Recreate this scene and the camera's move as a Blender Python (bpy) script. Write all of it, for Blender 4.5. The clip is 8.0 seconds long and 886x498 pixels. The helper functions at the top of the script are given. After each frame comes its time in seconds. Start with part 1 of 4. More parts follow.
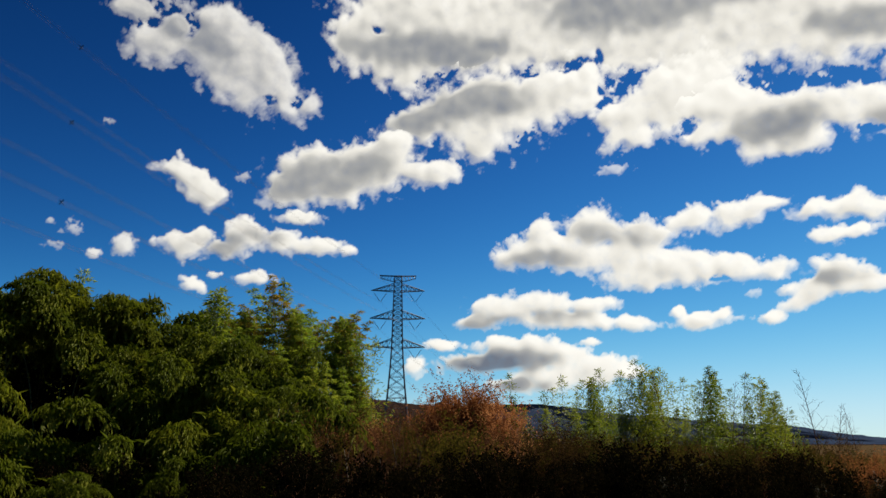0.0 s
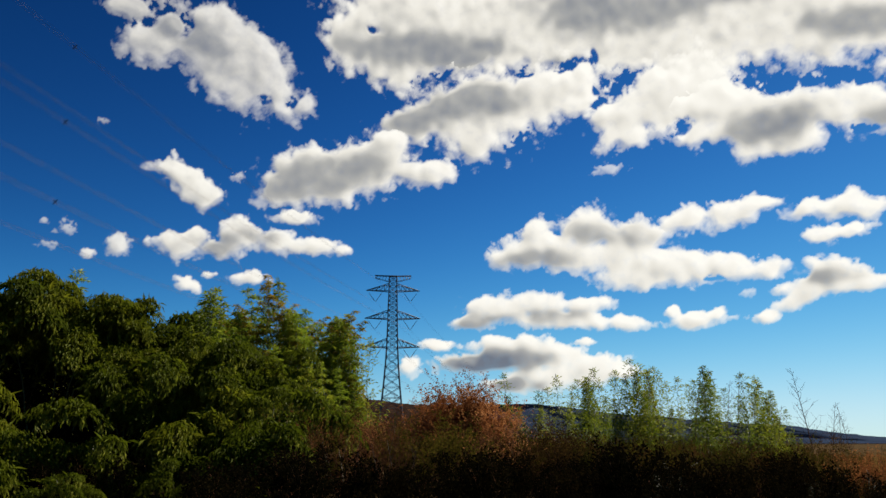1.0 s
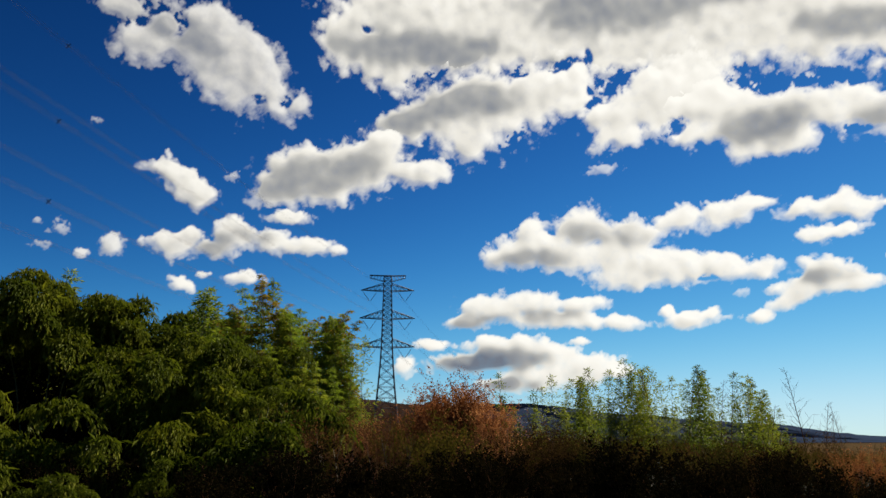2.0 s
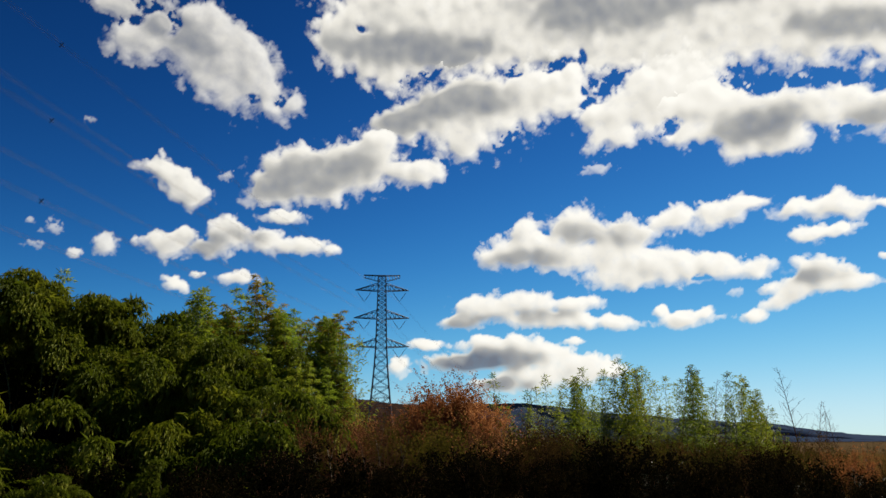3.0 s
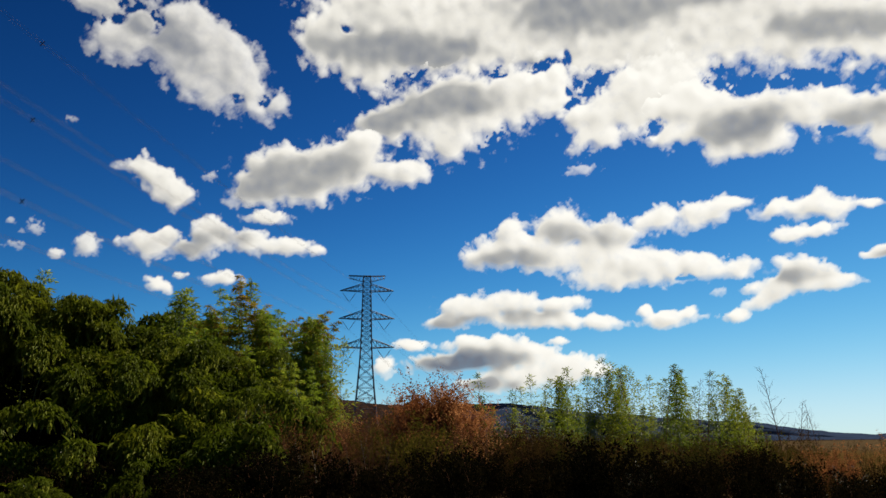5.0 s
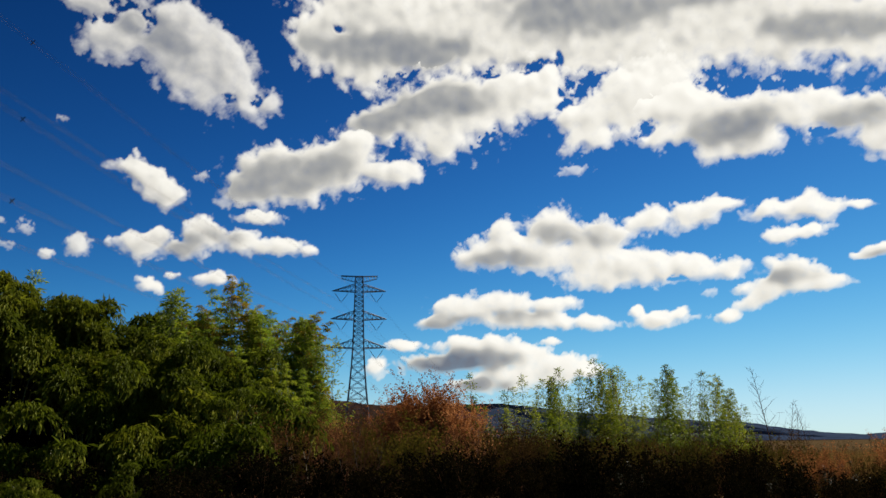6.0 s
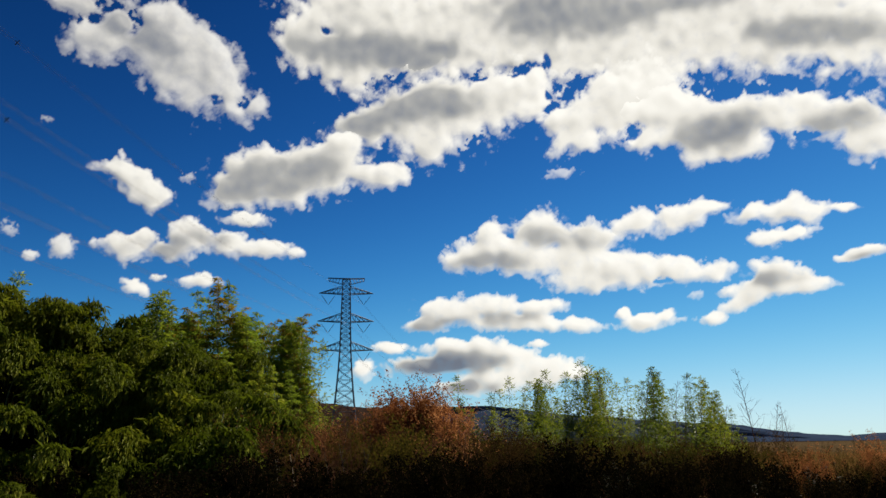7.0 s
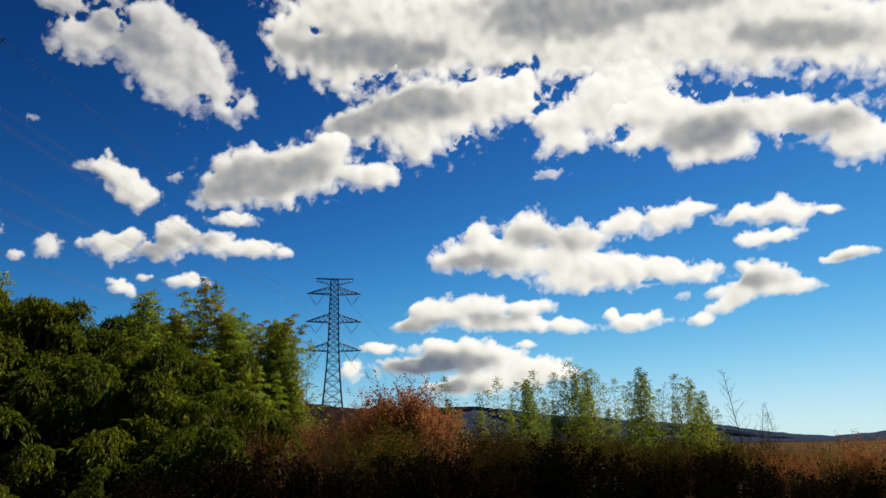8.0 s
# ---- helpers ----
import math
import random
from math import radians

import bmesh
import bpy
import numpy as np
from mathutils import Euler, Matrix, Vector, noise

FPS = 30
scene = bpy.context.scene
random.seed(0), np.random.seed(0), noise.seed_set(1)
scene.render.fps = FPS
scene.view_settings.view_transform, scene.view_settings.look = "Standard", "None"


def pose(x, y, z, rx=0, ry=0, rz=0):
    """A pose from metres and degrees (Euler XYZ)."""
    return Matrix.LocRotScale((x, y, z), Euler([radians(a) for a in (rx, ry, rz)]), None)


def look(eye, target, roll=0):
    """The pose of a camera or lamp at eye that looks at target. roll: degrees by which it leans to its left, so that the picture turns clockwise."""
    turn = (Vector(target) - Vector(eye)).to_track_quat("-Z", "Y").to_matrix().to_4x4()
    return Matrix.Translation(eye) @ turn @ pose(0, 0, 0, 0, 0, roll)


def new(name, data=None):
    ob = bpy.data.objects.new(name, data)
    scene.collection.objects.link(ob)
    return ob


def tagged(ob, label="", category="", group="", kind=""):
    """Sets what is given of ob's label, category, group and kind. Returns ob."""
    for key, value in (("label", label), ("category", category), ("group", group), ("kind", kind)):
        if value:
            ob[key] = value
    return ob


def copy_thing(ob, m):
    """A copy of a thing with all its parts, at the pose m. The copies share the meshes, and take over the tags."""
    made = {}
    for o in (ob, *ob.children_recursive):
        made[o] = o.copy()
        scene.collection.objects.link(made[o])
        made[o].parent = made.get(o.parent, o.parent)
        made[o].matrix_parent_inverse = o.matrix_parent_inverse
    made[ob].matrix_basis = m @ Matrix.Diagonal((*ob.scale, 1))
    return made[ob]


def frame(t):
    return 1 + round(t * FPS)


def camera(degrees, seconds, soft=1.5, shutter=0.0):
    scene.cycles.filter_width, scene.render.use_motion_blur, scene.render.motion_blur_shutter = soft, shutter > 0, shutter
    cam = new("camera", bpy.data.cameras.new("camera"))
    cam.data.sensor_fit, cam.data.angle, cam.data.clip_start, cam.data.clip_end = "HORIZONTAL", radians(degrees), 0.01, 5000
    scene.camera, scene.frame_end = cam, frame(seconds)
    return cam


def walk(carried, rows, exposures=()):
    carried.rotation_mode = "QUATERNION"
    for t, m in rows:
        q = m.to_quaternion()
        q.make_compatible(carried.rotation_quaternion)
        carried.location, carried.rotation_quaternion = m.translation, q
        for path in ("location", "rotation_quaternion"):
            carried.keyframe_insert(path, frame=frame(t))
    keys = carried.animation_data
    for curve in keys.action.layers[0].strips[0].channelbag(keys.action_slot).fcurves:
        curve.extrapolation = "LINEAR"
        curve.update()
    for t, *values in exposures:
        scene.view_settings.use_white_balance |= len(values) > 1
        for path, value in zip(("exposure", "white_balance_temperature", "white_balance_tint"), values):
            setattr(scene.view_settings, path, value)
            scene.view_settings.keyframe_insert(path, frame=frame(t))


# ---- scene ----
cam = camera(60.0, 8.0)
ARM = 0.55
# seconds, turn (to the left is positive), tilt up, lean
TURNS = [
    (0.0, 0.000, 14.216, 0.000), (0.5, -0.175, 14.216, 0.050), (1.0, -0.355, 14.210, 0.110),
    (1.5, -0.545, 14.200, 0.165), (3.0, -1.147, 14.175, 0.300), (3.5, -1.385, 14.185, 0.380),
    (4.0, -1.672, 14.195, 0.465), (4.5, -1.970, 14.195, 0.560), (6.0, -2.785, 14.215, 0.700),
    (6.5, -3.240, 14.299, 0.775), (7.0, -3.716, 14.375, 0.850), (7.5, -4.205, 14.396, 0.905),
    (8.0, -4.585, 14.404, 0.927)]
walk(cam, [(t, pose(-ARM * math.sin(radians(turn)), ARM * (math.cos(radians(turn)) - 1), 1.6, 90 + tilt, lean, turn)) for t, turn, tilt, lean in TURNS],
     exposures=[(0.0, 1.1), (8.0, 1.1)])

# ---- light ----
SUN_AZ, SUN_EL = 46.0, 44.0          # degrees to the right of the line of sight, degrees up
world = bpy.data.worlds.new("sky")
scene.world = world
world.use_nodes = True
wn, wl = world.node_tree.nodes, world.node_tree.links
sky = wn.new("ShaderNodeTexSky")
sky.sky_type, sky.sun_disc = "NISHITA", False
sky.sun_elevation, sky.sun_rotation = radians(SUN_EL), radians(SUN_AZ)
sky.altitude, sky.air_density, sky.dust_density, sky.ozone_density = 0, 0.70, 0.05, 5.0
bands, graded = wn.new("ShaderNodeSeparateColor"), wn.new("ShaderNodeCombineColor")
wl.new(sky.outputs[0], bands.inputs[0])
# deep blue far from the sun, levelling off towards the bright haze over the horizon
for k, (power, gain, most) in enumerate(((3.0, 0.0360, 3.3), (2.50, 0.0715, 4.7), (2.6, 0.0455, 5.3))):
    steps = [wn.new("ShaderNodeMath") for _ in range(4)]
    for node, operation, value in zip(steps, ("POWER", "MULTIPLY", "MULTIPLY_ADD", "DIVIDE"), (power, gain, 1 / most, None)):
        node.operation = operation
        if value:
            node.inputs[1].default_value = value
    steps[2].inputs[2].default_value = 1.0
    wl.new(bands.outputs[k], steps[0].inputs[0])
    wl.new(steps[0].outputs[0], steps[1].inputs[0])
    wl.new(steps[1].outputs[0], steps[2].inputs[0])
    wl.new(steps[1].outputs[0], steps[3].inputs[0])
    wl.new(steps[2].outputs[0], steps[3].inputs[1])
    wl.new(steps[3].outputs[0], graded.inputs[k])
wl.new(graded.outputs[0], wn["Background"].inputs["Color"])
wn["Background"].inputs["Strength"].default_value = 0.10
sun = new("sun", bpy.data.lights.new("sun", "SUN"))
sun.data.energy, sun.data.angle, sun.data.color = 5.0, radians(0.5), (1.0, 0.90, 0.74)
sa, se = radians(SUN_AZ), radians(SUN_EL)
SUN_WAY = Vector((math.sin(sa) * math.cos(se), math.cos(sa) * math.cos(se), math.sin(se)))
sun.matrix_world = look(SUN_WAY * 100, (0, 0, 0))


# ---- materials ----
def material(name):
    m = bpy.data.materials.new(name)
    m.use_nodes = True
    return m, m.node_tree.nodes, m.node_tree.links, m.node_tree.nodes["Principled BSDF"]


def ramp(nodes, stops):
    r = nodes.new("ShaderNodeValToRGB")
    while len(r.color_ramp.elements) < len(stops):
        r.color_ramp.elements.new(0.5)
    for e, (p, c) in zip(r.color_ramp.elements, stops):
        e.position, e.color = p, (*c, 1)
    return r


def leaf_material(name, dark, mid, light, through_light=0.35, rough=0.6, gloss=0.1):
    """A thin leaf: each leaf has its own tint, every plant a shift of its own, and some sunlight passes through."""
    m, n, l, b = material(name)
    geo, info = n.new("ShaderNodeNewGeometry"), n.new("ShaderNodeObjectInfo")
    mix = n.new("ShaderNodeMath")
    mix.operation = "MULTIPLY_ADD"
    l.new(info.outputs["Random"], mix.inputs[0])
    mix.inputs[1].default_value = 0.55
    half = n.new("ShaderNodeMath")
    half.operation = "MULTIPLY"
    half.inputs[1].default_value = 0.45
    l.new(geo.outputs["Random Per Island"], half.inputs[0])
    l.new(half.outputs[0], mix.inputs[2])
    r = ramp(n, [(0.0, dark), (0.5, mid), (1.0, light)])
    l.new(mix.outputs[0], r.inputs[0])
    l.new(r.outputs[0], b.inputs["Base Color"])
    b.inputs["Roughness"].default_value = rough
    b.inputs["Specular IOR Level"].default_value = gloss
    t = n.new("ShaderNodeBsdfTranslucent")
    l.new(r.outputs[0], t.inputs["Color"])
    s = n.new("ShaderNodeMixShader")
    s.inputs[0].default_value = through_light
    l.new(b.outputs[0], s.inputs[1])
    l.new(t.outputs[0], s.inputs[2])
    l.new(s.outputs[0], n["Material Output"].inputs["Surface"])
    return m


def rough_material(name, stops, scale, rough=0.9, bump=0.4, metal=0.0, fine=8.0, gloss=0.3):
    """A plain surface with stains at one scale and grain at another."""
    m, n, l, b = material(name)
    co = n.new("ShaderNodeTexCoord")
    big, small = n.new("ShaderNodeTexNoise"), n.new("ShaderNodeTexNoise")
    big.inputs["Scale"].default_value, small.inputs["Scale"].default_value = scale, scale * fine
    big.inputs["Detail"].default_value = small.inputs["Detail"].default_value = 6
    mix = n.new("ShaderNodeMix")
    mix.inputs["Factor"].default_value = 0.4
    for tex, slot in ((big, 2), (small, 3)):
        l.new(co.outputs["Object"], tex.inputs["Vector"])
        l.new(tex.outputs["Fac"], mix.inputs[slot])
    r = ramp(n, stops)
    l.new(mix.outputs[0], r.inputs[0])
    l.new(r.outputs[0], b.inputs["Base Color"])
    b.inputs["Roughness"].default_value, b.inputs["Metallic"].default_value = rough, metal
    b.inputs["Specular IOR Level"].default_value = gloss
    bp = n.new("ShaderNodeBump")
    bp.inputs["Strength"].default_value = bump
    l.new(small.outputs["Fac"], bp.inputs["Height"])
    l.new(bp.outputs[0], b.inputs["Normal"])
    return m


BAMBOO_LEAF = leaf_material("bamboo_leaf", (0.033, 0.048, 0.003), (0.068, 0.088, 0.005), (0.155, 0.162, 0.011), 0.38, 0.6, 0.03)
# paler copy of the bamboo leaf: light on hanging tips put into colour
LIT_HANGING_LEAF = leaf_material("lit_hanging_bamboo_leaf", (0.060, 0.078, 0.008), (0.130, 0.150, 0.016), (0.27, 0.28, 0.045), 0.50, 0.5, 0.10)
FEATHER_LEAF = leaf_material("light_bamboo_leaf", (0.070, 0.120, 0.009), (0.165, 0.225, 0.017), (0.32, 0.31, 0.026), 0.55, 0.6, 0.06)
YELLOW_LEAF = leaf_material("yellowing_bamboo_leaf", (0.08, 0.08, 0.006), (0.19, 0.14, 0.013), (0.30, 0.18, 0.017), 0.50, 0.6, 0.06)
YOUNG_LEAF = leaf_material("young_bamboo_leaf", (0.036, 0.066, 0.005), (0.115, 0.155, 0.010), (0.27, 0.28, 0.020), 0.52)
RED_LEAF = leaf_material("autumn_leaf", (0.080, 0.024, 0.009), (0.23, 0.088, 0.030), (0.46, 0.225, 0.090), 0.5, 0.8, 0.0)
BROWN_LEAF = leaf_material("withered_leaf", (0.022, 0.011, 0.006), (0.072, 0.031, 0.012), (0.20, 0.088, 0.032), 0.42, 0.9, 0.0)
OLIVE_LEAF = leaf_material("olive_leaf", (0.012, 0.014, 0.003), (0.035, 0.034, 0.006), (0.11, 0.085, 0.012), 0.3, 0.9, 0.0)
DUN_LEAF = leaf_material("dun_leaf", (0.010, 0.007, 0.003), (0.030, 0.018, 0.006), (0.11, 0.062, 0.016), 0.3, 0.9, 0.0)
# near-black on purpose: deep shade is put into this leaf colour
SHADE_LEAF = leaf_material("shade_dark_leaf", (0.003, 0.0035, 0.0015), (0.007, 0.006, 0.0025), (0.018, 0.012, 0.004), 0.15, 0.9, 0.0)
GLOSSY_LEAF = leaf_material("glossy_evergreen_leaf", (0.006, 0.008, 0.002), (0.014, 0.016, 0.004), (0.03, 0.03, 0.006), 0.1, 0.45, 0.05)
REED_BLADE = leaf_material("dry_reed", (0.030, 0.019, 0.007), (0.075, 0.044, 0.014), (0.19, 0.115, 0.036), 0.35, 0.9, 0.0)
CULM = rough_material("bamboo_culm", [(0.3, (0.05, 0.07, 0.02)), (0.7, (0.13, 0.13, 0.05))], 1.5, 0.5)
BARK = rough_material("twig_bark", [(0.3, (0.055, 0.026, 0.017)), (0.7, (0.17, 0.082, 0.050))], 3.0, 0.9, 0.4, 0, 8, 0.0)
PALE_BARK = rough_material("pale_bark", [(0.3, (0.09, 0.07, 0.05)), (0.7, (0.22, 0.18, 0.14))], 3.0, 0.9)
SOIL = rough_material("soil_and_litter", [(0.3, (0.022, 0.014, 0.008)), (0.55, (0.05, 0.034, 0.018)), (0.75, (0.10, 0.075, 0.035))], 0.15, 0.95, 0.5, 0, 30, 0.0)
STEEL = rough_material("galvanised_steel", [(0.3, (0.022, 0.028, 0.042)), (0.7, (0.05, 0.06, 0.08))], 0.2, 0.5, 0.05, 0.2)
WIRE = rough_material("aluminium_conductor", [(0.3, (0.055, 0.038, 0.032)), (0.7, (0.10, 0.072, 0.060))], 0.3, 0.6, 0.0, 0.5)
PORCELAIN = rough_material("insulator_porcelain", [(0.3, (0.04, 0.04, 0.05)), (0.7, (0.08, 0.08, 0.09))], 2.0, 0.3, 0.0)
NEAR_WOOD = rough_material("bare_hill_wood", [(0.3, (0.010, 0.007, 0.006)), (0.6, (0.024, 0.015, 0.012)), (0.8, (0.042, 0.026, 0.018))], 0.02, 1.0, 1.0, 0, 9, 0.0)
# the blue of distance haze is mixed into this wood colour
HAZED_FAR_WOOD = rough_material("hazed_far_hill_wood", [(0.3, (0.010, 0.015, 0.030)), (0.6, (0.021, 0.032, 0.060)), (0.8, (0.028, 0.039, 0.064))], 0.01, 1.0, 1.0, 0, 9, 0.0)


# Cloud: its own glow stands in for scattered sunlight, white where it is thin, grey where deep or shaded; torn edges
# let the sky through.
def cloud_material():
    m, n, l, b = material("cloud")
    n.remove(b)
    cover, painted_shade = n.new("ShaderNodeAttribute"), n.new("ShaderNodeAttribute")
    cover.attribute_name, painted_shade.attribute_name = "cover", "painted_shade"
    co, tex = n.new("ShaderNodeTexCoord"), n.new("ShaderNodeTexNoise")
    tex.inputs["Scale"].default_value, tex.inputs["Detail"].default_value, tex.inputs["Roughness"].default_value = 0.022, 3, 0.5
    l.new(co.outputs["Object"], tex.inputs["Vector"])
    centred = n.new("ShaderNodeMath")
    centred.operation = "SUBTRACT"
    l.new(tex.outputs["Fac"], centred.inputs[0])
    centred.inputs[1].default_value = 0.5
    edge = n.new("ShaderNodeMath")
    edge.operation = "MULTIPLY_ADD"
    l.new(centred.outputs[0], edge.inputs[0])
    edge.inputs[1].default_value = 0.30
    l.new(cover.outputs["Fac"], edge.inputs[2])
    soft = n.new("ShaderNodeMapRange")
    soft.inputs["From Min"].default_value, soft.inputs["From Max"].default_value = 0.03, 1.0
    l.new(edge.outputs[0], soft.inputs["Value"])
    puffs = n.new("ShaderNodeTexNoise")
    puffs.inputs["Scale"].default_value, puffs.inputs["Detail"].default_value, puffs.inputs["Roughness"].default_value = 0.010, 4, 0.5
    l.new(co.outputs["Object"], puffs.inputs["Vector"])
    billow = n.new("ShaderNodeMath")
    billow.operation = "SUBTRACT"
    l.new(puffs.outputs["Fac"], billow.inputs[0])
    billow.inputs[1].default_value = 0.5
    grain = n.new("ShaderNodeMath")
    grain.operation = "MULTIPLY_ADD"
    l.new(billow.outputs[0], grain.inputs[0])
    grain.inputs[1].default_value = 0.13
    l.new(painted_shade.outputs["Fac"], grain.inputs[2])
    r = ramp(n, [(0.0, (1.0, 0.975, 0.90)), (0.28, (0.79, 0.765, 0.695)), (0.60, (0.42, 0.42, 0.405)), (1.0, (0.16, 0.185, 0.235))])
    l.new(grain.outputs[0], r.inputs[0])
    em, tr, mix = n.new("ShaderNodeEmission"), n.new("ShaderNodeBsdfTransparent"), n.new("ShaderNodeMixShader")
    em.inputs["Strength"].default_value = 0.48
    l.new(r.outputs[0], em.inputs["Color"])
    l.new(soft.outputs[0], mix.inputs[0])
    l.new(tr.outputs[0], mix.inputs[1])
    l.new(em.outputs[0], mix.inputs[2])
    l.new(mix.outputs[0], n["Material Output"].inputs["Surface"])
    m.cycles.emission_sampling = "NONE"
    return m


CLOUD = cloud_material()


# ---- builders ----
def at(az, d, z=0.0):
    """A place by its bearing to the right of the line of sight, in degrees, and its distance from the camera."""
    a = radians(az)
    return Vector((d * math.sin(a), d * math.cos(a), z))


def mesh_object(name, verts, faces, mat, parent=None, label="", smooth=False, kind=""):
    me = bpy.data.meshes.new(name)
    me.from_pydata(verts.tolist() if isinstance(verts, np.ndarray) else verts, [],
                   faces.tolist() if isinstance(faces, np.ndarray) else faces)
    me.materials.append(mat)
    if smooth:
        me.polygons.foreach_set("use_smooth", [True] * len(me.polygons))
    ob = new(name, me)
    ob.parent = parent
    return tagged(ob, label=label, kind=kind)


def tubes(segments, sides=4):
    """Tapered rods as one mesh, from rows of two ends and two radii."""
    s = np.asarray(segments, float)
    a, b, r0, r1 = s[:, 0:3], s[:, 3:6], s[:, 6], s[:, 7]
    d = b - a
    d /= np.linalg.norm(d, axis=1, keepdims=True) + 1e-9
    ref = np.where(np.abs(d[:, 2:3]) > 0.9, np.array([[1.0, 0, 0]]), np.array([[0, 0, 1.0]]))
    u = np.cross(d, ref)
    u /= np.linalg.norm(u, axis=1, keepdims=True) + 1e-9
    v = np.cross(d, u)
    n, rings = len(s), []
    for end, r in ((a, r0), (b, r1)):
        for k in range(sides):
            w = 2 * math.pi * k / sides
            rings.append(end + r[:, None] * (math.cos(w) * u + math.sin(w) * v))
    verts = np.stack(rings, 1).reshape(-1, 3)
    base = (np.arange(n) * 2 * sides)[:, None]
    quads = [base + np.array([[k, (k + 1) % sides, sides + (k + 1) % sides, sides + k]]) for k in range(sides)]
    return verts, np.concatenate(quads, 0)


def rod(points, radii, sides=6):
    """One continuous rod along a line of points."""
    p = np.asarray(points, float)
    d = np.gradient(p, axis=0)
    d /= np.linalg.norm(d, axis=1, keepdims=True) + 1e-9
    ref = np.array([1.0, 0, 0]) if abs(d[0, 2]) > 0.7 else np.array([0, 0, 1.0])
    u = np.cross(d, ref)
    u /= np.linalg.norm(u, axis=1, keepdims=True) + 1e-9
    v = np.cross(d, u)
    w = 2 * math.pi * np.arange(sides) / sides
    r = np.broadcast_to(radii, len(p))[:, None, None]
    verts = (p[:, None, :] + r * (np.cos(w)[None, :, None] * u[:, None, :] + np.sin(w)[None, :, None] * v[:, None, :])).reshape(-1, 3)
    faces = [(i * sides + k, i * sides + (k + 1) % sides, (i + 1) * sides + (k + 1) % sides, (i + 1) * sides + k)
             for i in range(len(p) - 1) for k in range(sides)]
    faces += [tuple(range(sides))[::-1], tuple((len(p) - 1) * sides + k for k in range(sides))]
    return verts, faces


def leaves(p, way, length, width, rng, face=None):
    """Folded, pointed leaves as one mesh: their foot, their direction, their length and width, and which way they face."""
    n = len(p)
    way = way / (np.linalg.norm(way, axis=1, keepdims=True) + 1e-9)
    side = np.cross(way, rng.normal(size=(n, 3)) if face is None else face + 0.30 * rng.normal(size=(n, 3)))
    side /= np.linalg.norm(side, axis=1, keepdims=True) + 1e-9
    up = np.cross(side, way)
    L, W = np.broadcast_to(length, n)[:, None], np.broadcast_to(width, n)[:, None]
    mid = p + way * L * 0.42 + up * W * 0.25
    verts = np.stack([p, mid + side * W * 0.5, p + way * L - up * L * 0.10, mid - side * W * 0.5], 1).reshape(-1, 3)
    return verts, (np.arange(n) * 4)[:, None] + np.array([[0, 1, 2, 3]])


def bamboo(seed, height, lean, spread, sprays, leaf, mat, culm_r=0.035, low=0.2, label="", droop=1.0, per=90, pad=0.55, steep=0.75, flat=0.13, taper=0.6, tip=0.22, vary=(0.6, 1.1), rise=0.0):
    """An arching culm, its side branches and the pads of hanging leaves that they carry."""
    rng = np.random.default_rng(seed)
    thing = new("bamboo")
    turn = rng.uniform(0, 2 * math.pi)
    out = np.array([math.cos(turn), math.sin(turn), 0])
    ts = np.linspace(0, 1, 15)
    path = np.stack([out * lean * t ** 2.6 + np.array([0, 0, height * (t - 0.10 * t ** 5)]) for t in ts])
    path[:, :2] += rng.normal(size=(15, 2)) * 0.03 * ts[:, None]
    rad = culm_r * (1 - 0.9 * ts)
    v, f = rod(path, rad, 6)
    mesh_object("culm", v, f, CULM, thing, smooth=True)
    twigs, foot, way = [], [], []
    for n in range(sprays):
        t = low + (1 - low) * (n + rng.uniform()) / sprays
        k = min(int(t * 14), 13)
        p = path[k] + (path[k + 1] - path[k]) * (t * 14 - k)
        a = n * 2.4 + rng.normal() * 0.5
        side = np.array([math.cos(a), math.sin(a), 0])
        q = (t - low) / (1 - low)
        reach = spread * (tip + (1 - tip) * (1 - q) ** taper) * rng.uniform(*vary)
        last, steps = p, 6
        for s in range(1, steps + 1):
            g = s / steps
            here = p + side * reach * g + np.array([0, 0, reach * ((steep + rise) * g - (steep + 0.3 * droop) * g * g)]) + rng.normal(size=3) * 0.02
            twigs.append((*last, *here, 0.007 * (1.1 - g) + 0.001, 0.007 * (1 - g) + 0.001))
            if s > 2:
                m = per // 4 if tip > 0.1 else max(2, int(per / 4 * (0.2 + 0.8 * (1 - q))))
                r = pad * (2 * tip + (1 - 2 * tip) * (1 - q) + (0.15 if tip < 0.1 else 0)) * rng.uniform(0.7, 1.2)
                off = rng.normal(size=(m, 3)) * np.array([r * 0.5, r * 0.5, r * flat])
                off[:, 2] -= 0.75 * droop * (off[:, 0] ** 2 + off[:, 1] ** 2) / max(r, 0.05)
                foot.append(here + off)
                way.append(off * np.array([1, 1, 0]) / max(r, 0.05) * 0.8 + side * 0.35 + rng.normal(size=(m, 3)) * 0.35 + np.array([0, 0, -0.7 * droop]))
            last = here
    m = int(per * tip * 1.5)
    foot.append(path[-1] - (path[-1] - path[-3]) * rng.uniform(size=(m, 1)) + rng.normal(size=(m, 3)) * (0.03 + 0.2 * tip))
    way.append(rng.normal(size=(m, 3)) * 0.5 + np.array([0, 0, 0.2 - 0.4 * droop]))
    foot, way = np.concatenate(foot), np.concatenate(way)
    v, f = tubes(twigs, 3)
    mesh_object("side_branch", v, f, CULM, thing, kind="stuff")
    n = len(foot)
    v, f = leaves(foot, way, leaf * rng.uniform(0.6, 1.25, n), leaf * 0.22 * rng.uniform(0.7, 1.3, n), rng)
    mesh_object("foliage", v, f, mat, thing, kind="stuff")
    return tagged(thing, label, "bamboo")


